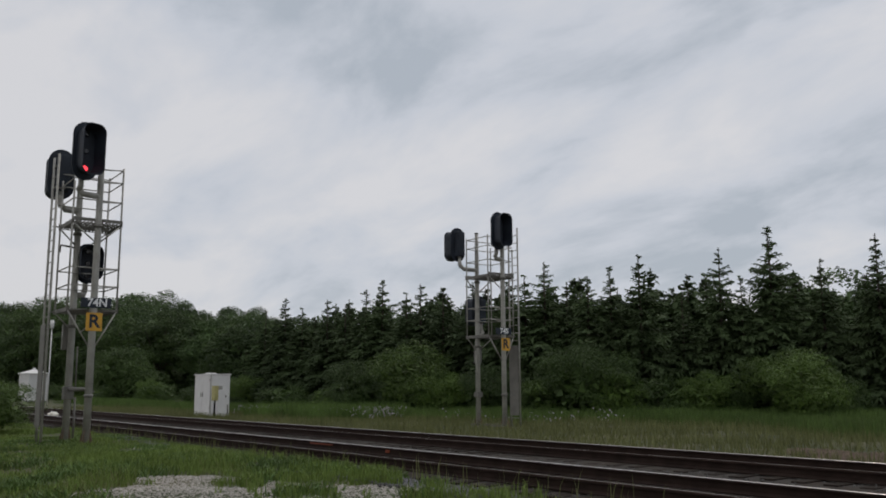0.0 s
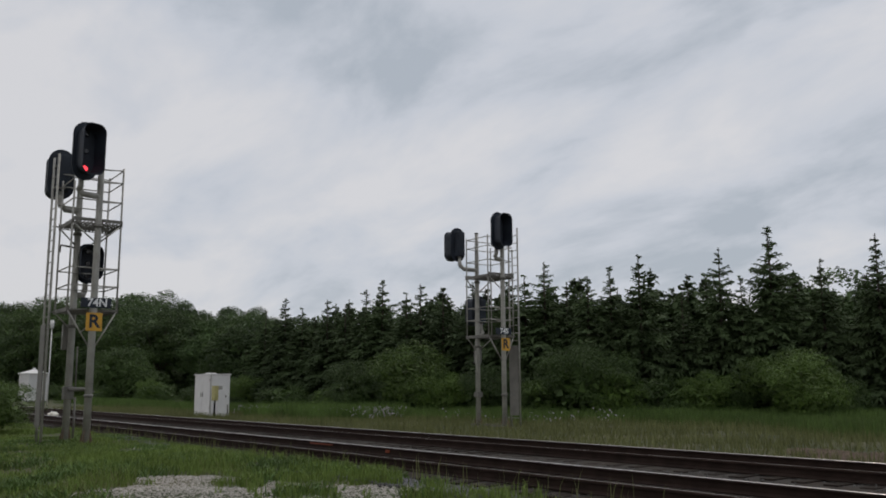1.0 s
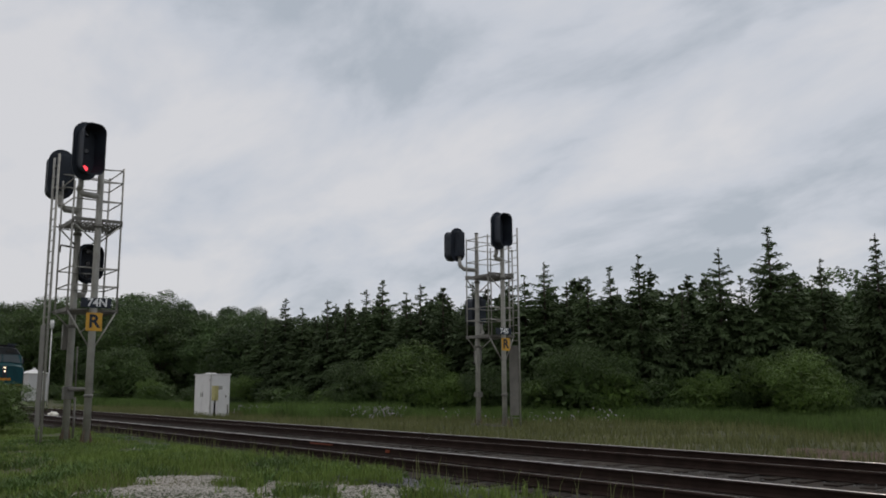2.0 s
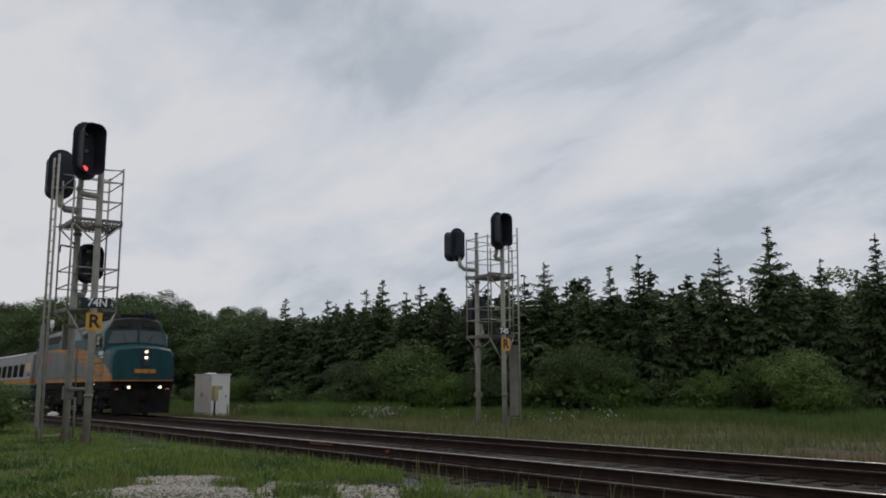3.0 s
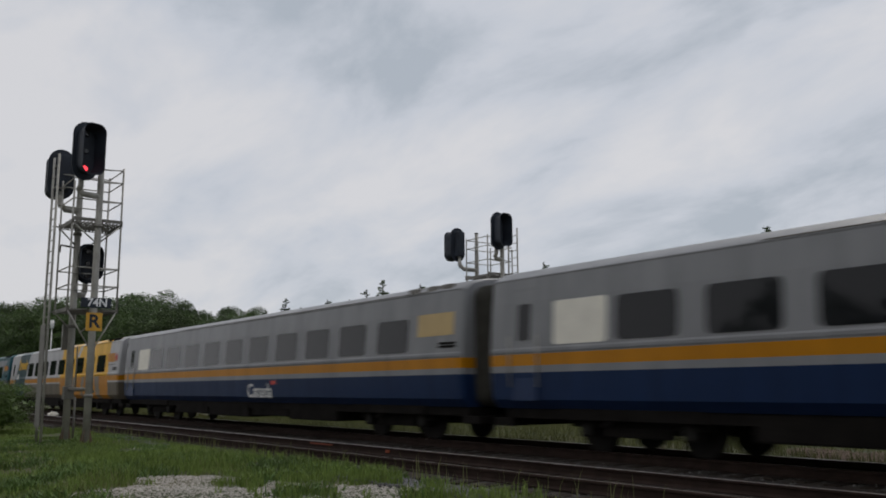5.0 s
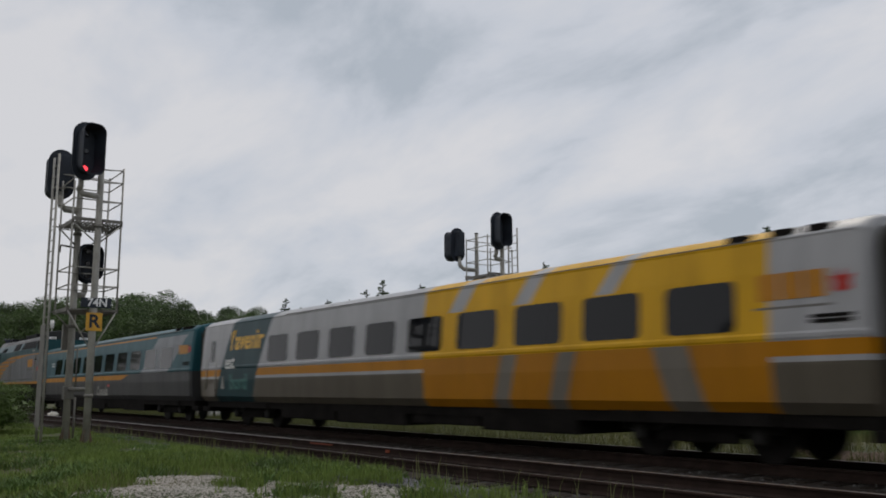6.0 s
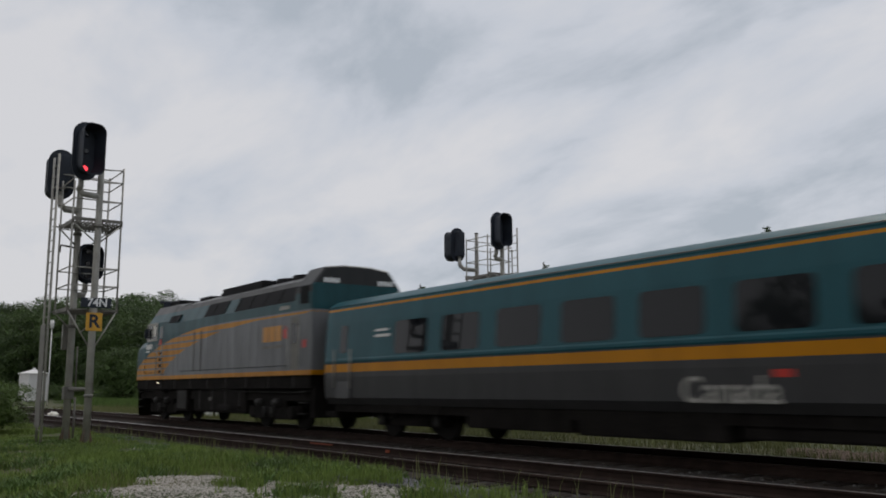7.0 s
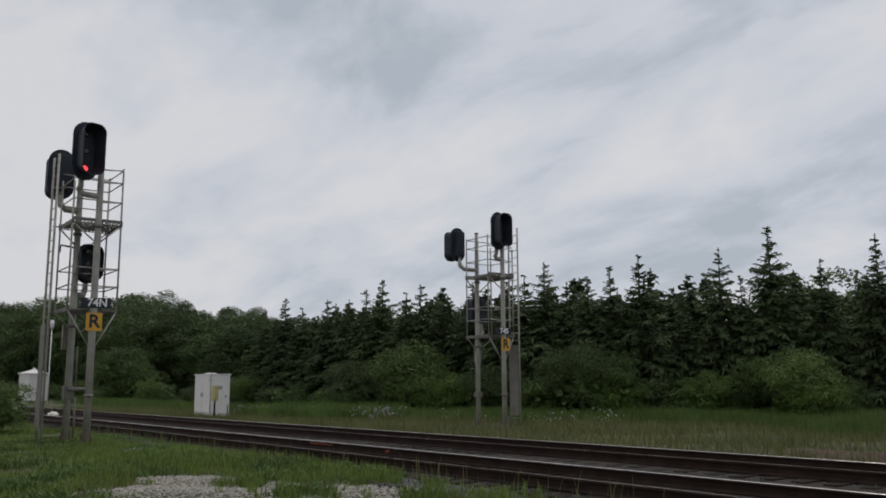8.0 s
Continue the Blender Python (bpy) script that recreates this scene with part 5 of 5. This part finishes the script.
        bars(t, [(6.02 + 0.19 * k, 6.16 + 0.19 * k) for k in range(4)], 2.92, 3.13, 1.568, M["white"], "number", s)
        bars(t, [(6.25, 6.75)], 2.80, 2.86, 1.568, M["white"], "number_line", s)
        bars(t, [(4.84, 5.06)], 3.06, 3.28, 1.575, M["red"], "flag", s)
        bars(t, [(-7.85, -7.62)], 2.45, 2.68, 1.570, M["red"], "flag", s)
        # ditch lamps
        lamp = new("ditch_lamp")
        lamp.parent = t
        part("case", tubed([(7.9, s * 0.74, 1.36), (8.34, s * 0.74, 1.36)], 0.12, 12), M["black"], lamp)
        part("lens", tubed([(8.34, s * 0.74, 1.36), (8.37, s * 0.74, 1.36)], 0.062, 14), M["lamp"], lamp, "lit ditch lamp")
        part("marker_lamp", tubed([(7.9, s * 1.22, 1.22), (8.1, s * 1.22, 1.22)], 0.09, 10), M["marker_red"], t, "dim red marker lamp")
        for x in (-5.0, 5.0):
            part("brake_rigging", boxed(x - 1.15, x + 1.15, s * 1.22 - 0.1, s * 1.22 + 0.1, 0.30, 0.95, 0.05), M["dark"], t)
            for q in (-1.37, 1.37):
                part("axle_box", tubed([(x + q, s * 1.0, 0.51), (x + q, s * 1.32, 0.51)], 0.2, 12), M["dark"], t)
        part("air_tank", tubed([(-3.0, s * 1.25, 0.62), (-1.0, s * 1.25, 0.62)], 0.2, 12), M["dark"], t)
        part("step_lamp", boxed(5.2, 5.31, s * 1.5 - 0.02, s * 1.5 + 0.02, 1.5, 1.53), M["lamp_dim"], t, "small lit step lamp")
        part("mirror", boxed(6.5, 6.56, s * 1.66 - 0.07, s * 1.66 + 0.07, 3.4, 3.8), M["black"], t)
    # nose lamps, bell plate
    nl = new("headlamp")
    nl.parent = t
    part("panel", boxed(8.2, 8.42, -0.17, 0.17, 2.3, 3.2, 0.02), M["black"], nl)
    for k, z in enumerate((3.05, 2.77, 2.48)):
        part("lens", tubed([(8.42, 0, z), (8.445, 0, z)], 0.066, 14), M["lamp"] if k < 2 else M["lens"], nl, "lit headlamp" if k < 2 else "")
    bm = bmesh.new()
    for a in (-0.5, -0.16, 0.18):
        box(bm, 8.3, 8.412, a, a + 0.3, 2.03, 2.22)
    part("logo", bm, M["yellow"], t, "yellow operator logo shapes on the nose")
    # roof gear
    for x in (-6.3, -5.1, -3.9):
        f = bmesh.new()
        tube(f, [(x, 0, 4.6), (x, 0, 4.95)], [0.62, 0.6], 20)
        part("radiator_fan", f, M["louvre"], t)
    for x0, x1, w, z in ((-3.0, 0.6, 0.75, 5.0), (0.7, 1.4, 0.5, 4.93), (2.0, 3.2, 0.65, 4.9), (5.3, 6.45, 0.7, 5.0)):
        part("roof_hatch", boxed(x0, x1, -w, w, 4.5, z, 0.05), M["louvre"], t)
    hn = bmesh.new()
    for y, dx in ((-0.25, 0.35), (0.0, 0.45), (0.25, 0.35)):
        tube(hn, [(6.5, 0.7 + y, 5.0), (6.5 + dx, 0.7 + y, 5.02)], [0.03, 0.09], 10)
    box(hn, 6.45, 6.53, 0.4, 1.0, 4.5, 5.02, 0.02)
    part("air_horn", hn, M["black"], t)
    # underframe, tank, pilot
    bm = bmesh.new()
    box(bm, -8.0, 8.0, -1.5, 1.5, 1.25, 1.65, 0.02)
    box(bm, -7.8, 7.8, -1.34, 1.34, 0.88, 1.26)
    part("underframe", bm, M["dark"], t)
    part("fuel_tank", boxed(-3.3, 1.4, -1.42, 1.42, 0.42, 1.27, 0.1), M["dark"], t)
    part("battery_box", boxed(1.95, 3.1, -1.46, 1.46, 0.42, 1.32, 0.03), M["dark"], t)
    for s in (-1, 1):
        part("battery_door", boxed(2.05, 3.0, s * 1.46 - 0.012, s * 1.46 + 0.012, 0.52, 1.2, 0.01), M["grime_grey"], t)
        for k in range(4):
            part("tank_strap", boxed(-2.9 + 1.2 * k, -2.8 + 1.2 * k, s * 1.425 - 0.01, s * 1.425 + 0.01, 0.52, 1.2), M["grime_grey"], t)
        part("fuel_gauge", tubed([(-0.3, s * 1.42, 0.9), (-0.3, s * 1.46, 0.9)], 0.07, 12), M["galv_dark"], t)
        for x in (-5.0, 5.0):
            for q in (-0.62, 0.62):
                part("brake_cylinder", tubed([(x + q - 0.22, s * 1.36, 0.82), (x + q + 0.22, s * 1.36, 0.82)], 0.12, 12), M["grime_grey"], t)
                part("coil_spring", tubed([(x + q * 0.45, s * 1.34, 0.35), (x + q * 0.45, s * 1.34, 0.7)], 0.09, 10), M["grime_grey"], t)
            part("sand_pipe", tubed([(x + 1.9, s * 1.2, 1.2), (x + 1.95, s * 1.15, 0.6), (x + 1.8, s * 0.85, 0.12)], 0.03, 6), M["grime_grey"], t)
        for x in (-7.55, 7.45):
            for k in range(3):
                part("end_tread", boxed(x - 0.22, x + 0.22, s * 1.45 - 0.08, s * 1.45 + 0.08, 0.5 + 0.32 * k, 0.53 + 0.32 * k), M["grime_grey"], t)
        part("air_pipe", tubed([(-7.6, s * 1.38, 1.12), (-3.4, s * 1.4, 1.16), (3.3, s * 1.4, 1.33), (7.5, s * 1.38, 1.16)], 0.025, 6), M["grime_grey"], t)
        for k in range(9):
            part("frame_bracket", boxed(-7.0 + 1.7 * k, -6.92 + 1.7 * k, s * 1.5 - 0.02, s * 1.5 + 0.02, 1.28, 1.63), M["grime_grey"], t)
    bm = bmesh.new()
    loft(bm, [[(7.85, -1.45, 1.3), (7.85, 1.45, 1.3), (7.85, 1.45, 0.5), (7.85, -1.45, 0.5)], [(8.1, -1.4, 1.25), (8.1, 1.4, 1.25), (8.35, 1.25, 0.12), (8.35, -1.25, 0.12)]], smooth=False)
    part("pilot_plough", bm, M["dark"], t, "black pilot plough")
    part("rear_pilot", boxed(-8.1, -7.9, -1.4, 1.4, 0.4, 1.3, 0.02), M["dark"], t)
    for s in (-1, 1):
        part("coupler", boxed(min(s * 7.9, s * 8.5), max(s * 7.9, s * 8.5), -0.16, 0.16, 0.72, 1.02, 0.04), M["dark"], t)
    part("gangway", boxed(-8.3, -8.08, -0.5, 0.5, 1.6, 3.7, 0.04), M["rubber"], t)
    for x in (-5.0, 5.0):
        bogie(t, x, 2.74, 0.508)
    for s in (-1, 1):
        bars(t, [(-6.7 + 0.16 * k, -6.59 + 0.16 * k) for k in range(4)], 3.66, 3.78, 1.565, M["galv"], "number", s)
    for s in (-1, 1):
        bm = bmesh.new()
        for k in range(4):
            box(bm, -8.20, -8.16, s * 0.95 + 0.14 * (k - 2), s * 0.95 + 0.14 * (k - 2) + 0.1, 4.38, 4.52)
        part("number", bm, M["sign_white"], t)
    logo(t, -5.55, 2.95, 1.57, 1.0)
    return t


def build_train():
    cars = []
    a = locomotive("teal, grey and yellow diesel locomotive with lit headlamps")
    b = copy_thing(a, pose(0, 0, 0))
    tagged(b, "teal, grey and yellow diesel locomotive pushing at the tail")
    c1 = coach("passenger_coach", M["blue_coach"], "grey passenger coach with a yellow stripe and blue lower side", "blue")
    country_name(c1, 1.8, "white")
    c2 = copy_thing(c1, pose(0, 0, 0))
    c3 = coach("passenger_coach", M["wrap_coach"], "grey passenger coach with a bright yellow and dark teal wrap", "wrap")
    logo(c3, 11.2, 2.75, 1.565, 0.85)
    letters("slogan", "l'avenir", 0.90, pose(-8.72, -side_y(2.85) - 0.006, 2.85, 86, 0, 0), M["bright"], c3, "yellow slogan letter", offset=0.02)
    letters("slogan", "est", 0.66, pose(-9.9, -1.619, 2.14, 89, 0, 0), M["white"], c3, "white slogan letter", offset=0.012)
    letters("slogan", "\u00e0", 0.6, pose(-10.5, -1.598, 1.45, 90, 0, 0), M["galv"], c3, "grey slogan letter", offset=0.012)
    letters("slogan", "bord", 0.72, pose(-9.2, -1.598, 1.46, 90, 0, 0), M["teal_text"], c3, "sea-green slogan letter", offset=0.012)
    c4 = coach("passenger_coach", M["teal_coach"], "teal passenger coach with a yellow stripe and dark grey lower side", "teal")
    country_name(c4, 0.7, "galv")
    logo(c4, 11.4, 2.77, 1.556, 0.7)
    bars(c4, [(-9.9, -9.2)], 2.55, 2.62, 1.585, M["white"], "notice")
    bars(c4, [(-9.9, -9.3)], 2.7, 2.76, 1.58, M["white"], "notice")
    P = 25.99
    return [(a, 8.98, 0), (c1, -HALF, 0), (c2, -HALF - P, 0), (c3, -HALF - 2 * P, 0), (c4, -HALF - 3 * P, 0), (b, -112.2, 180)]


TRAIN = build_train()

# ---- ties, small pieces of the track ----


def ties():
    bm = boxed(-0.115, 0.115, -1.3, 1.3, -0.33, -0.182, 0.012)
    me = mesh_of("tie", bm, M["tie"])
    pl = mesh_of("tie_plate", boxed(-0.1, 0.1, -0.17, 0.17, -0.182, -0.168), M["rail_web"])
    for tr in (TRACK_A, TRACK_B):
        for k in range(104):
            x = 4 - 0.53 * k
            share("tie", me, tr, pose(x + random.uniform(-0.03, 0.03), random.uniform(-0.05, 0.05), random.uniform(-0.008, 0.008), 0, 0, random.uniform(-1.5, 1.5)))
        bm = bmesh.new()
        for k in range(500):
            x = 4 - 0.53 * (104 + k)
            if x > -160:
                box(bm, x - 0.11, x + 0.11, -1.3, 1.3, -0.33, -0.182)
        tagged(part("far_ties", bm, M["tie"], tr), "timber ties further along", "", kind="stuff")


ties()


def marks():
    """Orange paint on the web of the second track's rails."""
    for x0, x1, z0, z1, y in ((-19.35, -18.25, -0.075, -0.045, 0.754), (-15.95, -15.82, -0.11, -0.05, 0.754)):
        part("paint_mark", boxed(x0, x1, y - 0.0385, y - 0.0100, z0, z1), M["orange"], TRACK_B, "orange paint mark on the rail")


marks()


def motions():
    for car, off, turn in TRAIN:
        walk(car, [(k * 0.5, pose(train_x(k * 0.5) + off, Y_A, 0, 0, 0, turn)) for k in range(17)])


motions()
